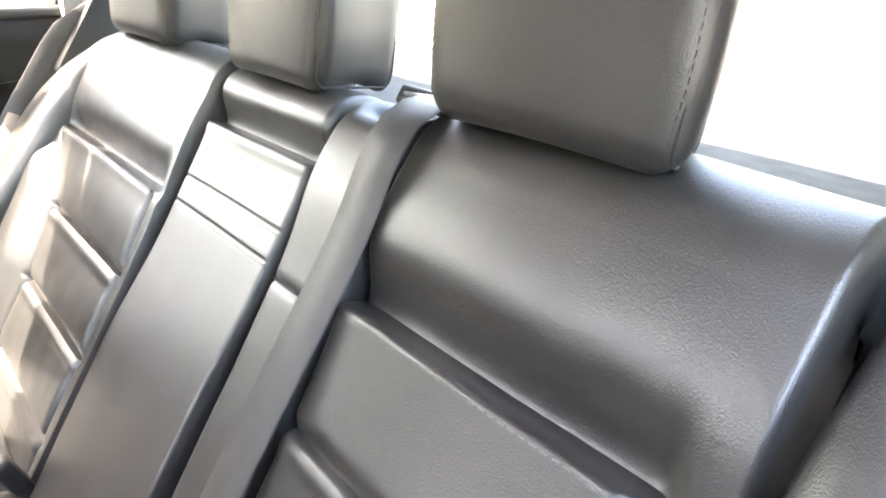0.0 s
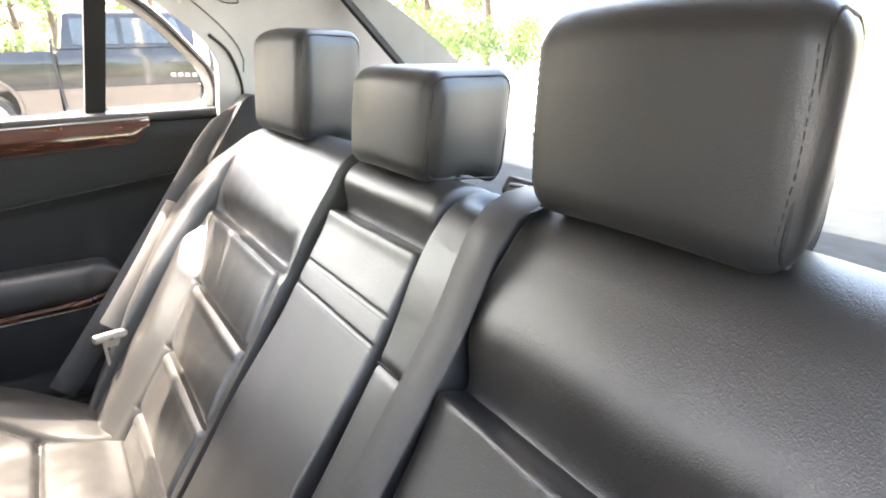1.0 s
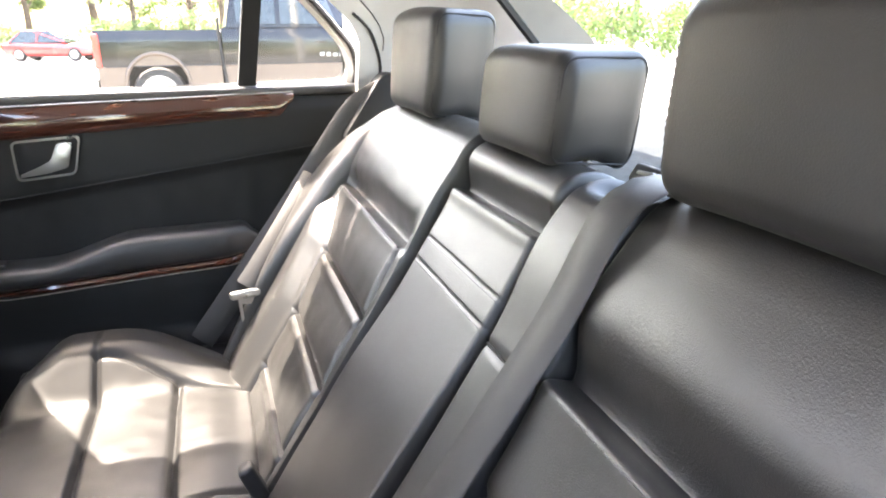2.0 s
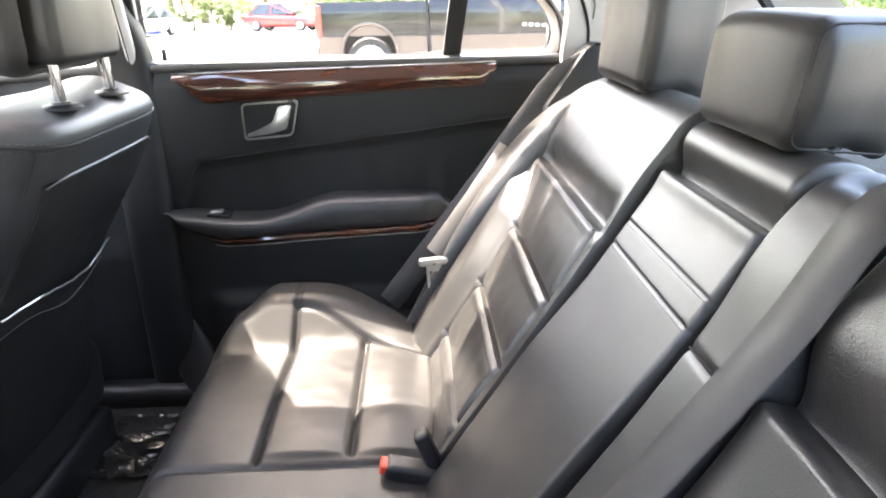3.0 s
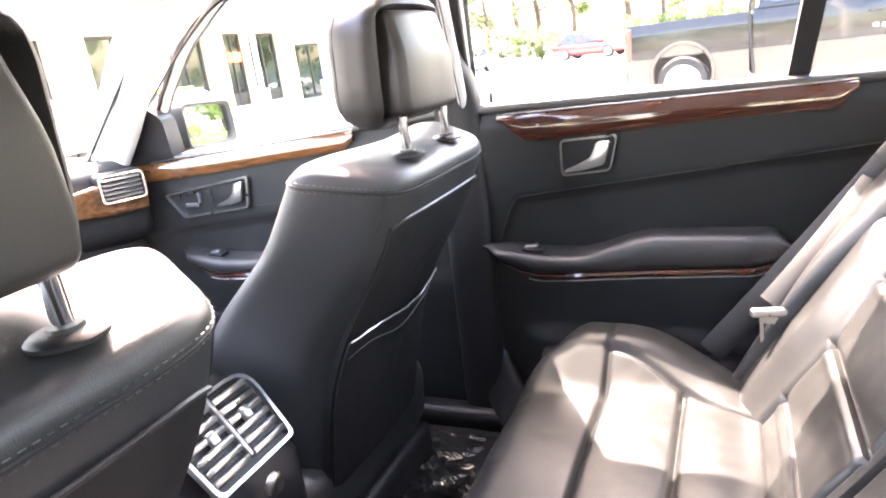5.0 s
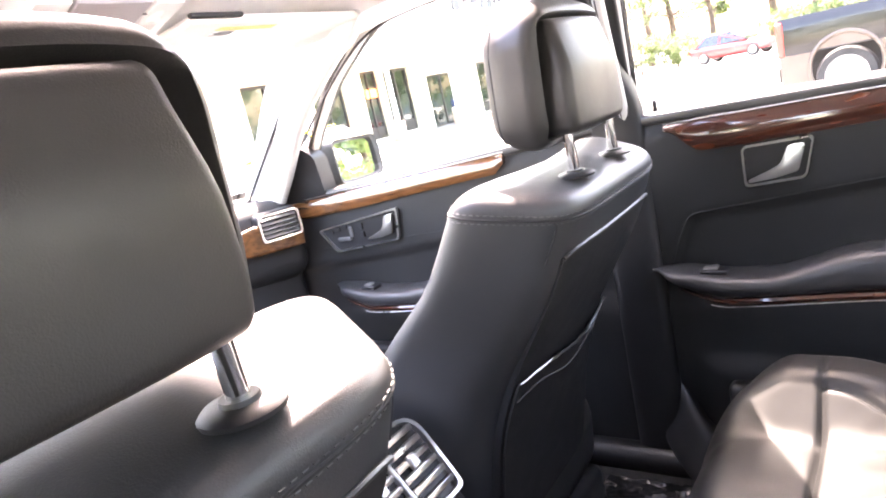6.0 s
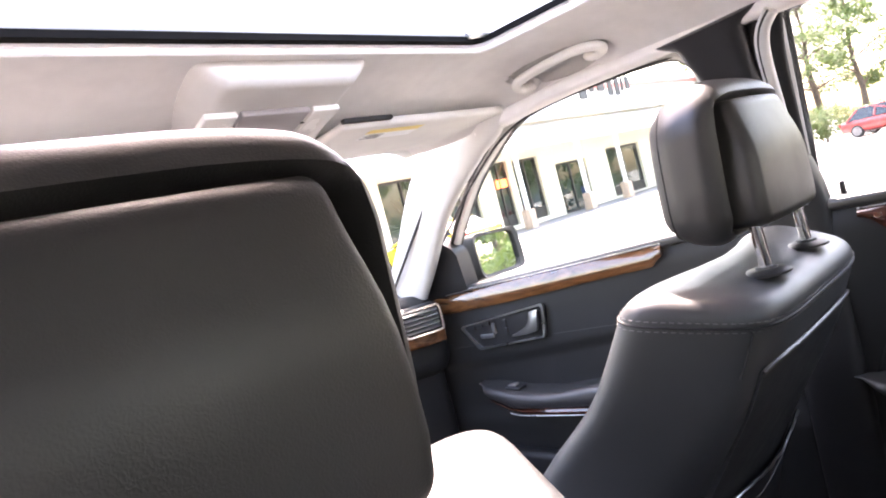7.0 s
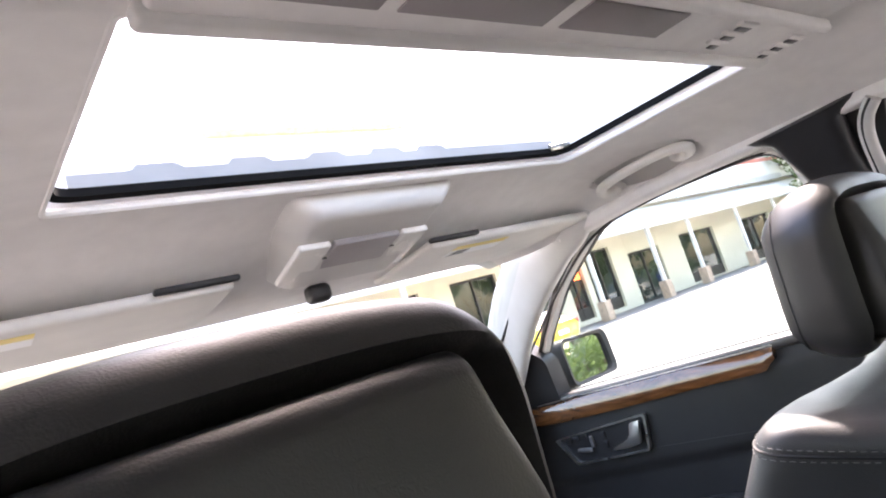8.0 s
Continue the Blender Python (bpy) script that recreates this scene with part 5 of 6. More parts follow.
bm = bmesh.new()
lathe(bm, mv @ Vector((0.0, -0.006, -0.105)), (0, -1, 0), [(0.001, 0), (0.018, 0), (0.018, 0.006), (0.014, 0.009), (0.001, 0.009)], 20)
part("socket_cap", bm, SATIN, console, "round bright socket cap")

mirror = thing("door_mirror", "dark outside mirror on the front door", "car mirror")
bm = bmesh.new()
mm2 = pose(0.965, 1.545, 0.985, -5.5, 0, 4)
edge = round_poly([(-0.112, -0.066), (0.118, -0.072), (0.126, 0.062), (-0.104, 0.072)], 0.03, 6)
loft(bm, [[mm2 @ Vector((u * k, d, v * k)) for u, v in edge] for k, d in ((0.84, 0.006), (0.84, -0.010), (0.97, -0.016), (1.0, -0.004), (1.03, 0.03), (0.98, 0.07), (0.8, 0.105), (0.5, 0.12))])
hous = part("housing", bm, RUBBER, mirror, "dark mirror housing")
bm = bmesh.new()
prism(bm, [(u * 0.835, v * 0.835) for u, v in edge], lambda u, v, d: mm2 @ Vector((u, 0.003 - d, v)), 0.004)
part("mirror_glass", bm, mat("mirror_silver", (0.6, 0.62, 0.61), 0.01, metal=1.0, vary=0.0, rvary=0.0), hous, "silvered mirror glass")
bm = bmesh.new()
prism(bm, round_poly([(1.74, 0.885), (1.49, 0.905), (1.475, 1.03), (1.575, 1.13)], 0.015, 3), lambda u, v, d: (shell_x(v) - 0.01 + d, u, v), 0.05)
part("mirror_base", bm, PLASTIC, mirror, "black triangular mirror base panel")
bm = bmesh.new()
tube(bm, [(0.80, 1.58, 0.985), (0.90, 1.60, 0.965)], 0.022, 10)
part("mirror_arm", bm, PLASTIC, mirror)

# a crumpled sheet of clear film on the floor
bm = bmesh.new()
rng = random.Random(5)


def film_fn(u, v):
    x, y = 0.44 + 0.22 * u, 0.50 + 0.24 * v
    w = noise.noise(Vector((u * 7, v * 6, 2.0))) + 0.6 * abs(noise.noise(Vector((u * 17, v * 15, 8.0)))) + 0.1 * abs(noise.noise(Vector((u * 27, v * 25, 3.0))))
    return Vector((x + 0.01 * noise.noise(Vector((v * 8, 0, 0))), y, 0.206 + 0.009 * max(0, w + 0.4)))


sheet(bm, film_fn, 70, 60)
solo("plastic_film", bm, FILM, "crumpled shiny protective film lying on the carpet", "plastic film")


# ---- outside ----
GZ = -0.20
LOT = mat("pale_concrete", (0.24, 0.235, 0.225), 0.9, vary=0.12, scale=0.6, bump=0.5, bscale=60)
bm = bmesh.new()
sheet(bm, lambda u, v: Vector((-400 + 800 * u, -400 + 800 * v, GZ)), 20, 20)
solo("ground", bm, LOT, "pale sunlit concrete parking lot", "ground", kind="structure")
CREAM = mat("cream_wall", (0.76, 0.71, 0.56), 0.85, vary=0.06, scale=1.5, bump=0.3, bscale=40)
WHITE_TRIM = mat("white_paint", (0.78, 0.77, 0.74), 0.7, vary=0.04, scale=2)
BRICK = mat("tan_brick", (0.48, 0.36, 0.27), 0.85, vary=0.2, scale=9)
SHOP_GLASS = mat("dark_shop_glass", (0.025, 0.035, 0.03), 0.03, spec=0.8, vary=0.4, scale=0.8, rvary=0.02)
DARK_FRAME = mat("dark_window_frame", (0.04, 0.035, 0.03), 0.5)
METAL_ROOF = mat("pale_metal_roof", (0.72, 0.71, 0.69), 0.45, vary=0.04, scale=1.0)
GREYSIGN = mat("grey_sign_face", (0.5, 0.5, 0.5), 0.6)
DARK_LETTER = mat("dark_sign_shape", (0.06, 0.06, 0.06), 0.6)
RED_PAINT = mat("red_band_paint", (0.62, 0.22, 0.18), 0.6)
FY = 18.7


def box(name, c, size, material, parent, r=0.02, label="", mid=1):
    bm = bmesh.new()
    rbox(bm, c, size, r, mid=mid, k=1)
    return part(name, bm, material, parent, label, smooth=False)


def building():
    b = thing("shop_building", "cream single-storey shop building with a white canopy", "building")
    wins = [(5.2, 8.6, 0.0, 2.9), (9.8, 13.4, 0.0, 2.9), (14.9, 17.3, 0.2, 2.95), (18.2, 20.1, 0.2, 2.9), (21.25, 22.4, 0.0, 2.9), (22.8, 24.7, 0.0, 2.85), (26.0, 28.7, GZ, 2.3), (30.8, 34.4, -0.1, 2.55), (37.6, 41.5, -0.1, 2.5), (44.5, 48.0, -0.1, 2.5)]
    # wall panels between the openings
    edges = [-2.0] + [e for w in wins for e in w[:2]] + [52.0]
    for i in range(0, len(edges), 2):
        a, c = edges[i], edges[i + 1]
        box("wall_pier", ((a + c) / 2, FY + 0.2, (GZ + 3.4) / 2), (c - a, 0.4, 3.4 - GZ), CREAM, b)
    for a, c, z0, z1 in wins:
        box("wall_lintel", ((a + c) / 2, FY + 0.2, (z1 + 3.4) / 2), (c - a, 0.4, 3.4 - z1), CREAM, b)
        if z0 > GZ + 0.05:
            box("wall_sill", ((a + c) / 2, FY + 0.2, (GZ + z0) / 2), (c - a, 0.4, z0 - GZ), CREAM, b)
        w = box("window", ((a + c) / 2, FY + 0.22, (z0 + z1) / 2), (c - a, 0.03, z1 - z0), SHOP_GLASS, b, 0.005, "dark reflecting shop window")
        for x in (a + 0.05, (a + c) / 2, c - 0.05):
            box("mullion", (x, FY + 0.18, (z0 + z1) / 2), (0.09, 0.08, z1 - z0), DARK_FRAME, w, 0.01)
        for z in (z0 + 0.05, z1 - 0.05):
            box("transom", ((a + c) / 2, FY + 0.185, z), (c - a, 0.08, 0.09), DARK_FRAME, w, 0.01)
        if z0 > -0.15:
            box("kick_panel", ((a + c) / 2, FY + 0.19, z0 + 0.3), (c - a - 0.1, 0.05, 0.42), DARK_FRAME, w, 0.01)
    box("upper_wall", (25, FY + 0.3, 4.6), (54, 0.4, 2.4), CREAM, b, label="cream wall above the canopy")
    box("sign_band", (28, FY - 0.25, 5.2), (46, 0.5, 1.5), WHITE_TRIM, b, label="white sign band")
    box("red_band", (38, FY - 0.52, 5.75), (26, 0.06, 0.22), RED_PAINT, b, label="red painted band")
    for a in (20.5, 31.0, 38.0):
        box("grey_panel", (a + 3, FY - 0.54, 4.55), (6.0, 0.06, 0.35), GREYSIGN, b)
    box("roof", (25, FY + 6, 5.9), (54, 12.5, 0.25), WHITE_TRIM, b, label="flat pale roof")
    box("raised_parapet", (11.1, FY + 0.6, 7.1), (7.4, 1.2, 4.2), CREAM, b, label="raised cream parapet block")
    box("parapet_cap", (11.1, FY + 0.6, 9.22), (7.7, 1.5, 0.22), mat("ochre_cap", (0.42, 0.35, 0.20), 0.8), b)
    # sign as plain shapes, no lettering
    x = 28.6
    for w, h in ((0.95, 1.05), (0.6, 0.7), (1.0, 0.7), (0.65, 0.95), (0.6, 1.0), (0.3, 0.85), (0.65, 0.7)):
        box("sign_shape", (x + w / 2, FY - 0.56, 5.85 - (0.15 if h > 0.9 else 0)), (w * 0.7, 0.08, h), DARK_LETTER, b, 0.02)
        x += w + 0.12
    # sloping canopy in panels
    n = 16
    for i in range(n):
        bm = bmesh.new()
        xa, xb = -1 + i * 3.2, -1 + (i + 1) * 3.2 - 0.04
        loft(bm, [[Vector((xx, FY - 2.0, 3.05)), Vector((xx, FY - 2.0, 3.2)), Vector((xx, FY - 0.02, 4.35)), Vector((xx, FY - 0.02, 4.2))] for xx in (xa, xb)])
        part("canopy_panel", bm, METAL_ROOF, b, "pale metal canopy panel" if i == 0 else "", smooth=False)
        box("canopy_rib", (xa, FY - 1.01, 3.82), (0.06, 0.06, 0.06), METAL_ROOF, b)
    for x in (6.5, 11.5, 16.0, 20.8, 25.4, 28.9, 33.9, 38.5, 43.5):
        p = box("canopy_post", (x, FY - 1.8, 1.5), (0.16, 0.16, 3.3), WHITE_TRIM, b, 0.02, "white canopy post")
        box("post_base", (x, FY - 1.8, 0.2), (0.42, 0.42, 0.8), BRICK, p, 0.03, "tan brick post base")
    s = box("shop_sign", (22.0, FY + 0.17, 1.95), (0.8, 0.03, 0.35), glow_mat("red_lit_sign", (1.0, 0.12, 0.03), 1.5), b, 0.01, "small red lit window sign")
    return b


building()

# vehicles
BLACK_PAINT = mat("black_car_paint", (0.010, 0.0095, 0.009), 0.16, coat=0.35, vary=0.1, spec=0.4)
# tan base colour paints the lot's reflection on the black lower bodywork
REFLECT_TAN = mat("reflected_ground_tan", (0.085, 0.064, 0.050), 0.35, coat=0.15, vary=0.05)
TYRE = mat("tyre_rubber", (0.02, 0.02, 0.02), 0.8)
ALLOY = mat("alloy_wheel", (0.3, 0.3, 0.3), 0.35, metal=1.0)
CAR_RED = mat("red_car_paint", (0.42, 0.05, 0.045), 0.2, coat=1.0)
CAR_YELLOW = mat("yellow_car_paint", (0.75, 0.55, 0.02), 0.2, coat=1.0)
CAR_WHITE = mat("white_car_paint", (0.78, 0.78, 0.77), 0.25, coat=1.0, vary=0.02)
CAR_GLASS = mat("dark_car_glass", (0.02, 0.025, 0.025), 0.04, spec=0.8)
TAIL_RED = mat("tail_light_red", (0.6, 0.03, 0.02), 0.25, coat=0.8)


def wheel(parent, c, r, w, axis=(1, 0, 0)):
    bm = bmesh.new()
    ax = Vector(axis)
    lathe(bm, Vector(c) - ax * w / 2, axis, [(r * 0.6, 0), (r * 0.93, 0), (r, w * 0.2), (r, w * 0.8), (r * 0.93, w), (r * 0.6, w)], 32)
    t = part("tyre", bm, TYRE, parent, "black tyre")
    for s in (-1, 1):
        bm = bmesh.new()
        lathe(bm, Vector(c) + ax * s * (w / 2 + 0.001), ax * s, [(r * 0.70, 0), (r * 0.70, 0.016), (r * 0.64, 0.018), (r * 0.55, 0.004), (r * 0.2, 0.004), (r * 0.14, 0.022), (0.001, 0.022)], 24)
        rim = part("rim", bm, ALLOY, t, "alloy rim")
        for k in range(6):
            q = k * math.pi / 3
            s1 = ax.orthogonal().normalized()
            t1 = ax.cross(s1)
            d = s1 * math.cos(q) + t1 * math.sin(q)
            bm = bmesh.new()
            tube(bm, [Vector(c) + ax * s * (w / 2 + 0.012) + d * r * 0.12, Vector(c) + ax * s * (w / 2 + 0.012) + d * r * 0.64], r * 0.07, 6)
            part("spoke", bm, ALLOY, rim)
    return t


def pickup():
    t = thing("pickup_truck", "parked black pickup truck, ground reflection coloured into its lower body", "pickup truck")
    X0, W = 10.5, 1.95
    hub_y, hub_z, r, arch_z = 0.80, 0.19, 0.39, 0.34

    def flank(y0, y1, z0, z1, material, name, label, arch=None, inset=0.0, n=48):
        bm = bmesh.new()
        rows = []
        for i in range(n + 1):
            y = y0 + (y1 - y0) * i / n
            zb = z0
            if arch:
                ya, ra, za = arch
                if abs(y - ya) < ra:
                    zb = max(z0, za + math.sqrt(ra * ra - (y - ya) ** 2))
            rows.append([(X0 + inset + 0.16 * (z - 0.68) ** 2 + 0.05 * S(z, 1.0, 1.14), y, z) for z in np.linspace(zb, z1, 10)])
        sheet(bm, lambda u, v: Vector(rows[round(u * n)][round(v * 9)]), n, 9, lambda u, v: Vector(rows[round(u * n)][round(v * 9)]) + Vector((0.06, 0, 0)))
        return part(name, bm, material, t, label)

    flank(1.62, -0.14, 0.60, 1.12, BLACK_PAINT, "bed_side", "glossy black bed side", (hub_y, 0.44, arch_z))
    flank(1.62, -0.14, 0.12, 0.598, REFLECT_TAN, "bed_lower_side", "lower body side coloured tan as reflected ground", (hub_y, 0.44, arch_z), -0.004)
    bm = bmesh.new()
    tube(bm, [(X0 - 0.015, hub_y + 0.45 * math.cos(q), arch_z + 0.45 * math.sin(q)) for q in np.linspace(-0.5, math.pi + 0.5, 36)], 0.028, 8)
    part("wheel_arch", bm, REFLECT_TAN, t, "flared wheel arch coloured tan as reflected ground")
    flank(-0.19, -2.45, 0.60, 1.16, BLACK_PAINT, "cab_side", "glossy black cab doors")
    flank(-0.19, -2.45, 0.12, 0.598, REFLECT_TAN, "cab_lower_side", "cab lower side coloured tan as reflected ground", None, -0.004)
    flank(-2.47, -3.75, 0.60, 1.10, BLACK_PAINT, "front_wing", "glossy black front wing", (-3.0, 0.44, arch_z))
    flank(-2.47, -3.75, 0.12, 0.598, REFLECT_TAN, "front_lower_wing", "lower front wing coloured tan as reflected ground", (-3.0, 0.44, arch_z), -0.004)
    bm = bmesh.new()
    rbox(bm, (X0 + W / 2 + 0.03, 0.75, 0.58), (W - 0.62, 1.75, 0.90), 0.03, mid=2)
    part("cargo_bed", bm, RUBBER, t, "black cargo bed")
    bm = bmesh.new()
    rbox(bm, (X0 + W / 2 + 0.03, -1.3, 0.66), (W - 0.08, 2.3, 0.9), 0.04, mid=2)
    part("cab_body", bm, BLACK_PAINT, t)
    bm = bmesh.new()
    loft(bm, [[Vector((X0 + 0.06 + i, y0, z)), Vector((X0 + W - 0.06 - i, y0, z)), Vector((X0 + W - 0.06 - i, y1, z)), Vector((X0 + 0.06 + i, y1, z))] for i, y0, y1, z in ((0, -0.25, -2.5, 1.15), (0.12, -0.35, -1.95, 1.62), (0.2, -0.45, -1.8, 1.68))])
    part("cab_roof", bm, BLACK_PAINT, t, "black cab roof")
    for a, b_ in ((-0.42, -1.02), (-1.1, -1.85)):
        bm = bmesh.new()
        loft(bm, [[Vector((X0 + 0.045 + i - 0.004, a, z)), Vector((X0 + 0.045 + i - 0.004, b_ - (0.35 * (1.6 - z) if b_ < -1.5 else 0), z)), Vector((X0 + 0.06 + i, b_ - (0.35 * (1.6 - z) if b_ < -1.5 else 0), z)), Vector((X0 + 0.06 + i, a, z))] for i, z in ((0.012, 1.2), (0.11, 1.57))])
        part("side_window", bm, CAR_GLASS, t, "dark side window")
    bm = bmesh.new()
    rbox(bm, (X0 + W / 2, -3.1, 0.75), (W - 0.1, 1.3, 0.66), 0.08, mid=3)
    part("bonnet", bm, BLACK_PAINT, t, "black bonnet")
    bm = bmesh.new()
    rbox(bm, (X0 + 0.03, 1.60, 0.83), (0.10, 0.10, 0.50), 0.03, mid=2)
    part("tail_light", bm, TAIL_RED, t, "red tail light")
    bm = bmesh.new()
    rbox(bm, (X0 + W / 2, 1.70, 0.33), (W - 0.1, 0.14, 0.22), 0.03, mid=2)
    part("rear_bumper", bm, ALLOY, t, "bright rear bumper")
    bm = bmesh.new()
    tube(bm, smooth_path([(X0 - 0.02, -0.15, 1.30), (X0 - 0.03, -0.14, 1.12), (X0 - 0.03, -0.16, 0.7), (X0 - 0.01, -0.20, 0.25)], 6), 0.022, 8)
    part("bed_gap_tube", bm, RUBBER, t, "black tube at the cab gap")
    for y in (-0.52, -1.72):
        bm = bmesh.new()
        rbox(bm, (X0 - 0.012, y, 0.93), (0.03, 0.18, 0.04), 0.012, mid=2)
        part("door_handle", bm, BLACK_PAINT, t)
    for k in range(6):
        bm = bmesh.new()
        rbox(bm, (X0 - 0.008, -1.72 - 0.105 * k, 0.735 - 0.006 * k), (0.012, 0.075, 0.055), 0.006, mid=1, k=1)
        part("badge_bar", bm, ALLOY, t)
    bm = bmesh.new()
    tube(bm, [(X0 - 0.012, 1.5, 0.60), (X0 - 0.004, -3.6, 0.60)], 0.008, 6)
    part("side_moulding", bm, BLACK_PAINT, t, "thin black side moulding")
    for y in (hub_y, -3.0):
        wheel(t, (X0 + 0.16, y, hub_z), r, 0.26)
        wheel(t, (X0 + W - 0.16, y, hub_z), r, 0.26)
    return t


pickup()


def small_car(name, label, paint, x, y, heading, L=4.2, W=1.72, H=1.4):
    """A plain hatch or saloon car; its nose points along its own +y before turning by heading degrees."""
    c = thing(name, label, "car", at=(x, y, GZ))
    c.rotation_euler = (0, 0, radians(heading))
    bm = bmesh.new()
    secs = [(-L / 2, 0.45, 0.80, 0.78), (-L / 2 + 0.12, 0.28, 0.88, 0.92), (-L * 0.3, 0.2, 0.92, 1.0), (0, 0.18, 0.90, 1.0), (L * 0.22, 0.18, 0.86, 1.0), (L * 0.38, 0.2, 0.76, 0.97), (L / 2 - 0.1, 0.25, 0.66, 0.88), (L / 2, 0.35, 0.58, 0.75)]
    rings = []
    for yy, z0, z1, k in secs:
        ring = []
        for j in range(24):
            q = 2 * math.pi * j / 24
            cc, s = math.cos(q), math.sin(q)
            ring.append(Vector((W / 2 * k * math.copysign(abs(cc) ** 0.45, cc), yy, (z0 + z1) / 2 + (z1 - z0) / 2 * math.copysign(abs(s) ** 0.5, s))))
        rings.append(ring)
    loft(bm, rings)
    part("body", bm, paint, c, "painted car body")
    bm = bmesh.new()
    prof = [(-L * 0.42, 0.84), (-L * 0.30, H - 0.06), (-L * 0.12, H), (L * 0.05, H - 0.03), (L * 0.25, 0.86)]
    loft(bm, [[Vector((xx * (W / 2 - 0.06 - 0.20 * S(z, 0.84, H)), yy, z)) for yy, z in prof] for xx in (-1, 1)])
    part("glasshouse", bm, CAR_GLASS, c, "dark windows")
    bm = bmesh.new()
    rbox(bm, (0, -L * 0.12, H - 0.01), (W - 0.5, L * 0.26, 0.05), 0.02, mid=2)
    part("roof", bm, paint, c, "painted roof")
    for sx in (-1, 1):
        for ya, yb, za, zb in ((-L * 0.12, L * 0.22, H - 0.03, 0.87), (-L * 0.28, -L * 0.40, H - 0.07, 0.86), (-L * 0.08, -L * 0.09, H - 0.02, 0.87)):
            bm = bmesh.new()
            tube(bm, [(sx * (W / 2 - 0.25), ya, za), (sx * (W / 2 - 0.055), yb, zb)], 0.035, 6)
            part("pillar", bm, paint, c)
        bm = bmesh.new()
        rbox(bm, (sx * (W / 2 - 0.25), -L / 2 + 0.05, 0.74), (0.26, 0.10, 0.14), 0.03, mid=2)
        part("tail_light", bm, TAIL_RED, c, "red tail light")
        bm = bmesh.new()
        rbox(bm, (sx * (W / 2 - 0.28), L / 2 - 0.12, 0.58), (0.30, 0.14, 0.12), 0.04, mid=2)
        part("headlight", bm, ALLOY, c, "bright headlight")
        for yy in (-L * 0.3, L * 0.31):
            wheel(c, (sx * (W / 2 - 0.10), yy, 0.31), 0.31, 0.2)
    bm = bmesh.new()
    rbox(bm, (0, -L / 2 - 0.01, 0.55), (0.42, 0.02, 0.12), 0.01, mid=1)
    part("plate", bm, LABEL_WHITE, c, "blank number plate")
    return c


small_car("red_car", "bright red hatchback parked before green shrubs", CAR_RED, 37.3, 7.2, 165)
small_car("yellow_car", "yellow sports car parked facing the shop", CAR_YELLOW, 12.6, 14.2, 0, L=4.3, H=1.25)
small_car("white_car", "white car parked near the shop canopy", CAR_WHITE, 8.2, 14.0, 2)
small_car("white_car", "white car parked beyond the lot", CAR_WHITE, 33.0, 13.2, 80)

# trees and shrubs
BARK = mat("tree_bark", (0.10, 0.075, 0.055), 0.9, vary=0.3, scale=8, bump=1.0, bscale=30)


def leaf_mat(name, dark, light):
    m = mat(name, dark, 0.6, color2=light, scale=1.3, vary=0.2)
    nt = m.node_tree
    b = nt.nodes["Principled BSDF"]
    geo = nt.nodes.new("ShaderNodeNewGeometry")
    nt.links.new(geo.outputs["Random Per Island"], nt.nodes["Color Ramp"].inputs["Fac"])
    out = nt.nodes["Material Output"]
    tl = nt.nodes.new("ShaderNodeBsdfTranslucent")
    tl.inputs[0].default_value = (light[0] * 1.3, light[1] * 1.4, light[2], 1)
    mx = nt.nodes.new("ShaderNodeMixShader")
    mx.inputs[0].default_value = 0.4
    nt.links.new(b.outputs[0], mx.inputs[1])
    nt.links.new(tl.outputs[0], mx.inputs[2])
    nt.links.new(mx.outputs[0], out.inputs[0])
    return m


LEAF = leaf_mat("green_leaves", (0.065, 0.105, 0.035), (0.13, 0.18, 0.07))
NEEDLE = leaf_mat("pine_needles", (0.04, 0.065, 0.025), (0.085, 0.12, 0.05))


def leaf_cloud(verts, faces, rng, c, rad, n, size):
    for _ in range(n):
        d = Vector((rng.gauss(0, 1), rng.gauss(0, 1), rng.gauss(0, 1))).normalized() * rad * rng.random() ** 0.45
        p = Vector(c) + Vector((d.x, d.y, d.z * 0.75))
        a = Vector((rng.gauss(0, 1), rng.gauss(0, 1), rng.gauss(0, 1))).normalized()
        b = a.orthogonal().normalized()
        s = size * rng.uniform(0.6, 1.4)
        k = len(verts)
        verts += [p - a * s, p + b * s * 0.45, p + a * s, p - b * s * 0.45]
        faces.append((k, k + 1, k + 2, k + 3))


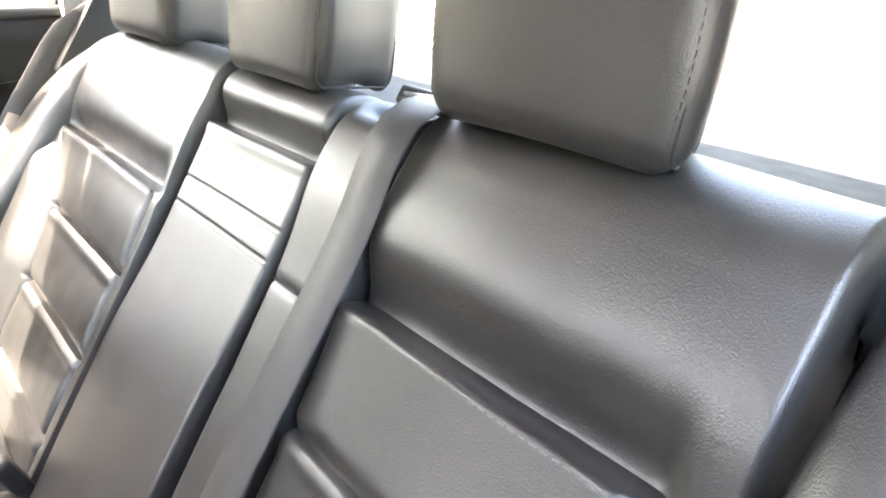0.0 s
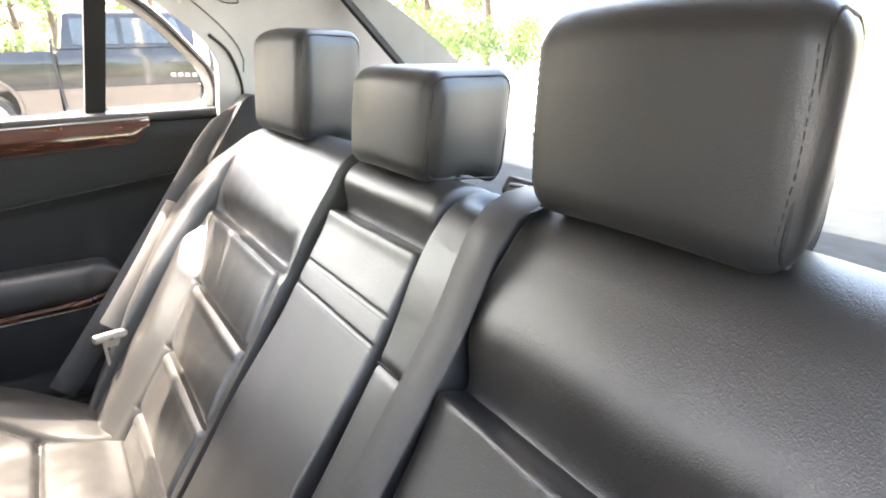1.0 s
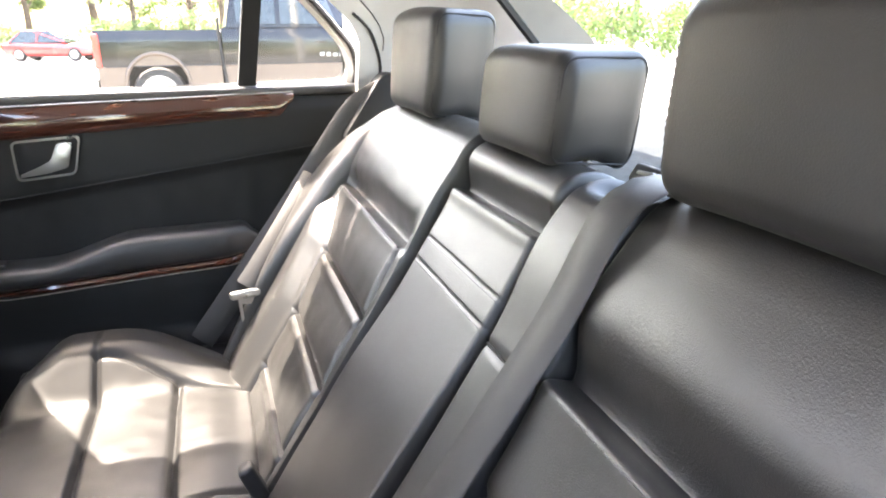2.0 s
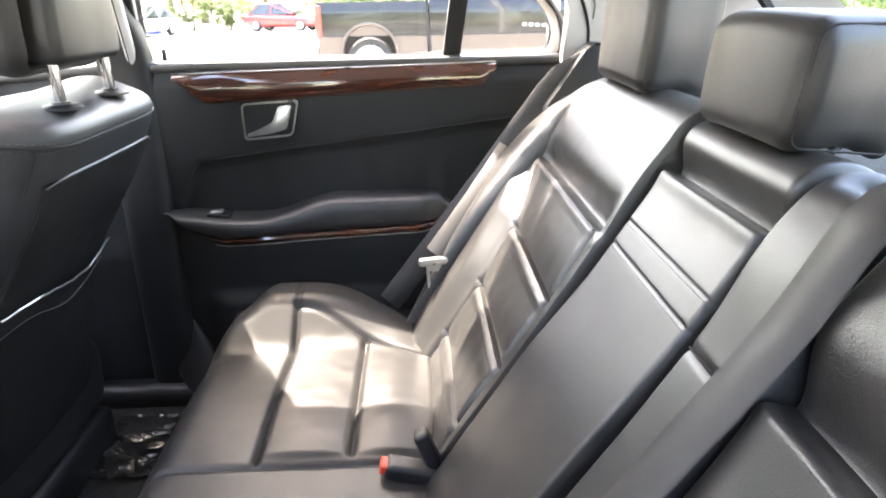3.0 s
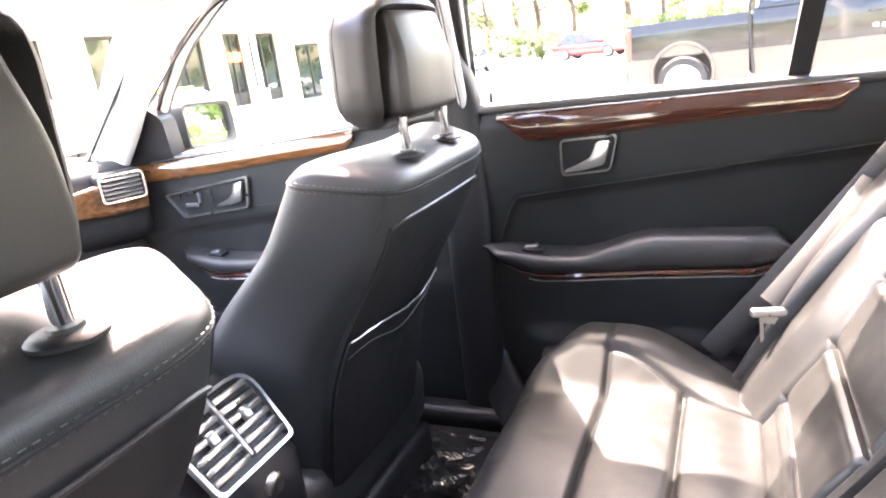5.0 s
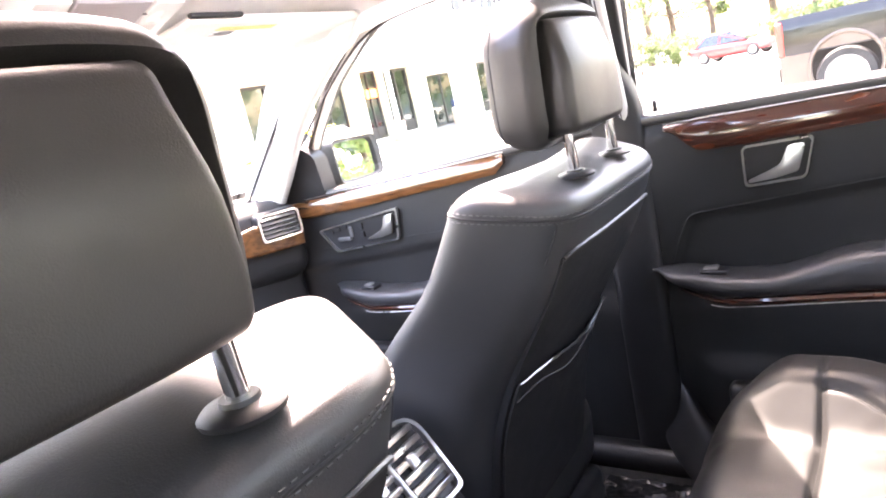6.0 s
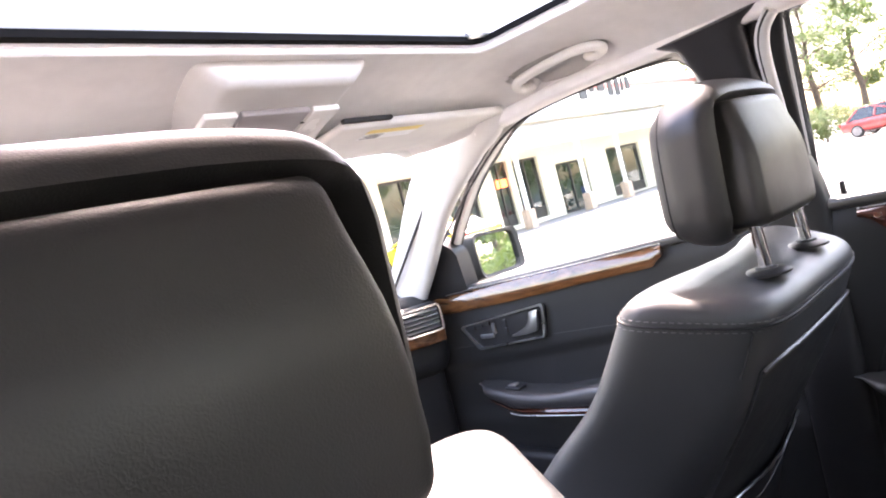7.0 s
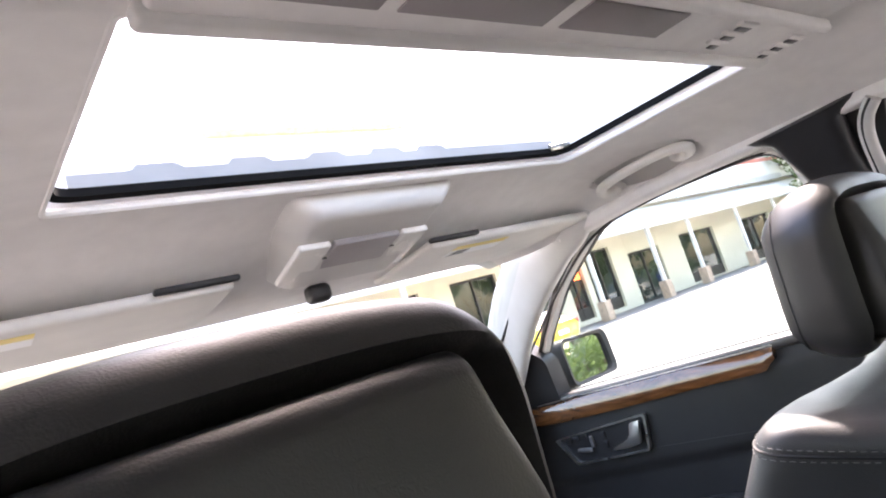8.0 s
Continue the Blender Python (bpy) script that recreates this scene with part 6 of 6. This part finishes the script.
def tree(x, y, h, seed, spread=0.3, pine=False, n=2600):
    rng = random.Random(seed)
    t = thing("pine_tree" if pine else "tree", "tall thin pine tree with open branches" if pine else "leafy green tree behind the parking lot", "tree", group="trees", at=(x, y, GZ))
    bm = bmesh.new()
    lean = rng.uniform(-0.3, 0.3)
    spine = [(lean * (z / h) ** 2 + 0.1 * math.sin(z), 0.08 * math.cos(z * 1.3), z) for z in np.linspace(0, h * 0.94, 12)]
    tube(bm, spine, lambda q: 0.02 * h * (1 - q) + 0.03, 9)
    verts, faces = [], []
    limbs = 20 if pine else 12
    for k in range(limbs):
        f = (0.25 if pine else 0.3) + 0.68 * (k + 0.5) / limbs
        base = Vector(spine[min(11, int(f * 11.5))])
        q = k * 2.4 + rng.uniform(-0.4, 0.4)
        reach = h * spread * ((1.15 - f) * 1.2 if pine else math.sin(math.pi * (0.15 + 0.8 * f)) ) * rng.uniform(0.7, 1.15)
        tip = base + Vector((math.cos(q) * reach, math.sin(q) * reach, (0.02 if pine else 0.35) * reach))
        midp = (base + tip) / 2 + Vector((0, 0, 0.12 * reach))
        tube(bm, smooth_path([base, midp, tip], 4), lambda s_: 0.006 * h * (1 - s_) + 0.012, 6)
        for _ in range(5):
            c = base.lerp(tip, rng.uniform(0.35, 1.05)) + Vector((rng.gauss(0, 0.25), rng.gauss(0, 0.25), rng.gauss(0, 0.2)))
            leaf_cloud(verts, faces, rng, c, h * (0.045 if pine else 0.085) * rng.uniform(0.7, 1.3), n // (limbs * 5), 0.14 if pine else 0.17)
    part("trunk", bm, BARK, t, "brown tapering trunk with limbs")
    me = bpy.data.meshes.new("crown")
    me.from_pydata(verts, [], faces)
    me.materials.append(NEEDLE if pine else LEAF)
    cr = new("crown", me)
    cr.parent = t
    cr["label"] = "loose crown of small green leaves"
    return t


for k, (x, y, h, pine) in enumerate([(44, 15.5, 9, False), (46, 10, 10, False), (43, 4, 8, False), (47, -1, 11, False), (45, 19, 12, True), (50, 13.5, 13, True), (50, 7, 14, True), (52, 1, 12, True), (42, -6, 9, False), (40, -14, 10, False),
                                     (22, -26, 10, False), (13, -30, 11, False), (5, -31, 9, False), (-3, -30, 10, False), (30, -21, 11, False), (-12, -27, 10, False), (56, 17, 15, True), (-24, 6, 9, False), (-27, -3, 10, False), (-26, 14, 9, False), (-30, 1, 11, False), (-28, -11, 10, False), (26, -15, 9, False)]):
    tree(x, y, h, 40 + k, pine=pine, n=3200)


def shrub(x, y, r, h, seed):
    rng = random.Random(seed)
    s = thing("shrub", "dense green shrub at the edge of the lot", "shrub", group="shrubs", at=(x, y, GZ))
    verts, faces = [], []
    for _ in range(14):
        leaf_cloud(verts, faces, rng, (rng.uniform(-r, r), rng.uniform(-r, r), rng.uniform(0.25, 0.85) * h), 0.5 * r, 110, 0.11)
    me = bpy.data.meshes.new("foliage")
    me.from_pydata(verts, [], faces)
    me.materials.append(LEAF)
    cr = new("foliage", me)
    cr.parent = s
    bm = bmesh.new()
    for k in range(5):
        q = k * 1.3
        tube(bm, [(0.1 * math.cos(q), 0.1 * math.sin(q), 0), (0.5 * r * math.cos(q), 0.5 * r * math.sin(q), 0.7 * h)], 0.03, 5)
    part("stems", bm, BARK, s)
    return s


for k, (x, y, r, h) in enumerate([(40, 13.0, 1.2, 2.6), (40.5, 11.0, 1.3, 2.2), (41, 9.0, 1.2, 1.9), (41, 5.2, 1.3, 2.2), (40, 3.0, 1.2, 2.0), (40, 0.6, 1.3, 2.4), (39, -2.2, 1.3, 2.2), (38, -6, 1.5, 2.4), (10, -26, 1.5, 2.2), (2, -27, 1.6, 2.0), (18, -24, 1.5, 2.3), (26, -20, 1.6, 2.4), (20, -11, 1.6, 2.4), (22.5, -12.2, 1.7, 2.6), (24.5, -15.5, 1.7, 2.8)]):
    shrub(x, y, r, h, 90 + k)

bin_ = thing("blue_bin", "small blue bin standing at the lot's edge", "bin", at=(36.5, 13.9, GZ))
bm = bmesh.new()
rbox(bm, (0, 0, 0.5), (0.7, 0.7, 1.0), 0.06, mid=2, warp=lambda p: (p.x * (1 + 0.12 * p.z), p.y * (1 + 0.12 * p.z), p.z))
part("bin_body", bm, mat("blue_plastic", (0.04, 0.09, 0.45), 0.5), bin_, "blue plastic bin body")
bm = bmesh.new()
rbox(bm, (0, 0, 1.03), (0.78, 0.78, 0.08), 0.03, mid=2)
part("bin_lid", bm, bpy.data.materials["blue_plastic"], bin_)

pole = thing("white_post", "white painted post standing beside the parked pickup", "post", at=(8.0, -1.69, GZ))
bm = bmesh.new()
lathe(bm, (0, 0, 0), (0, 0, 1), [(0.075, 0), (0.075, 0.02), (0.072, 2.2), (0.070, 4.4), (0.04, 4.45)], 20)
part("shaft", bm, WHITE_TRIM, pole, "white painted shaft")
bm = bmesh.new()
lathe(bm, (0, 0, 0), (0, 0, 1), [(0.14, 0), (0.14, 0.015), (0.10, 0.03), (0.078, 0.04)], 20)
part("foot_plate", bm, WHITE_TRIM, pole)
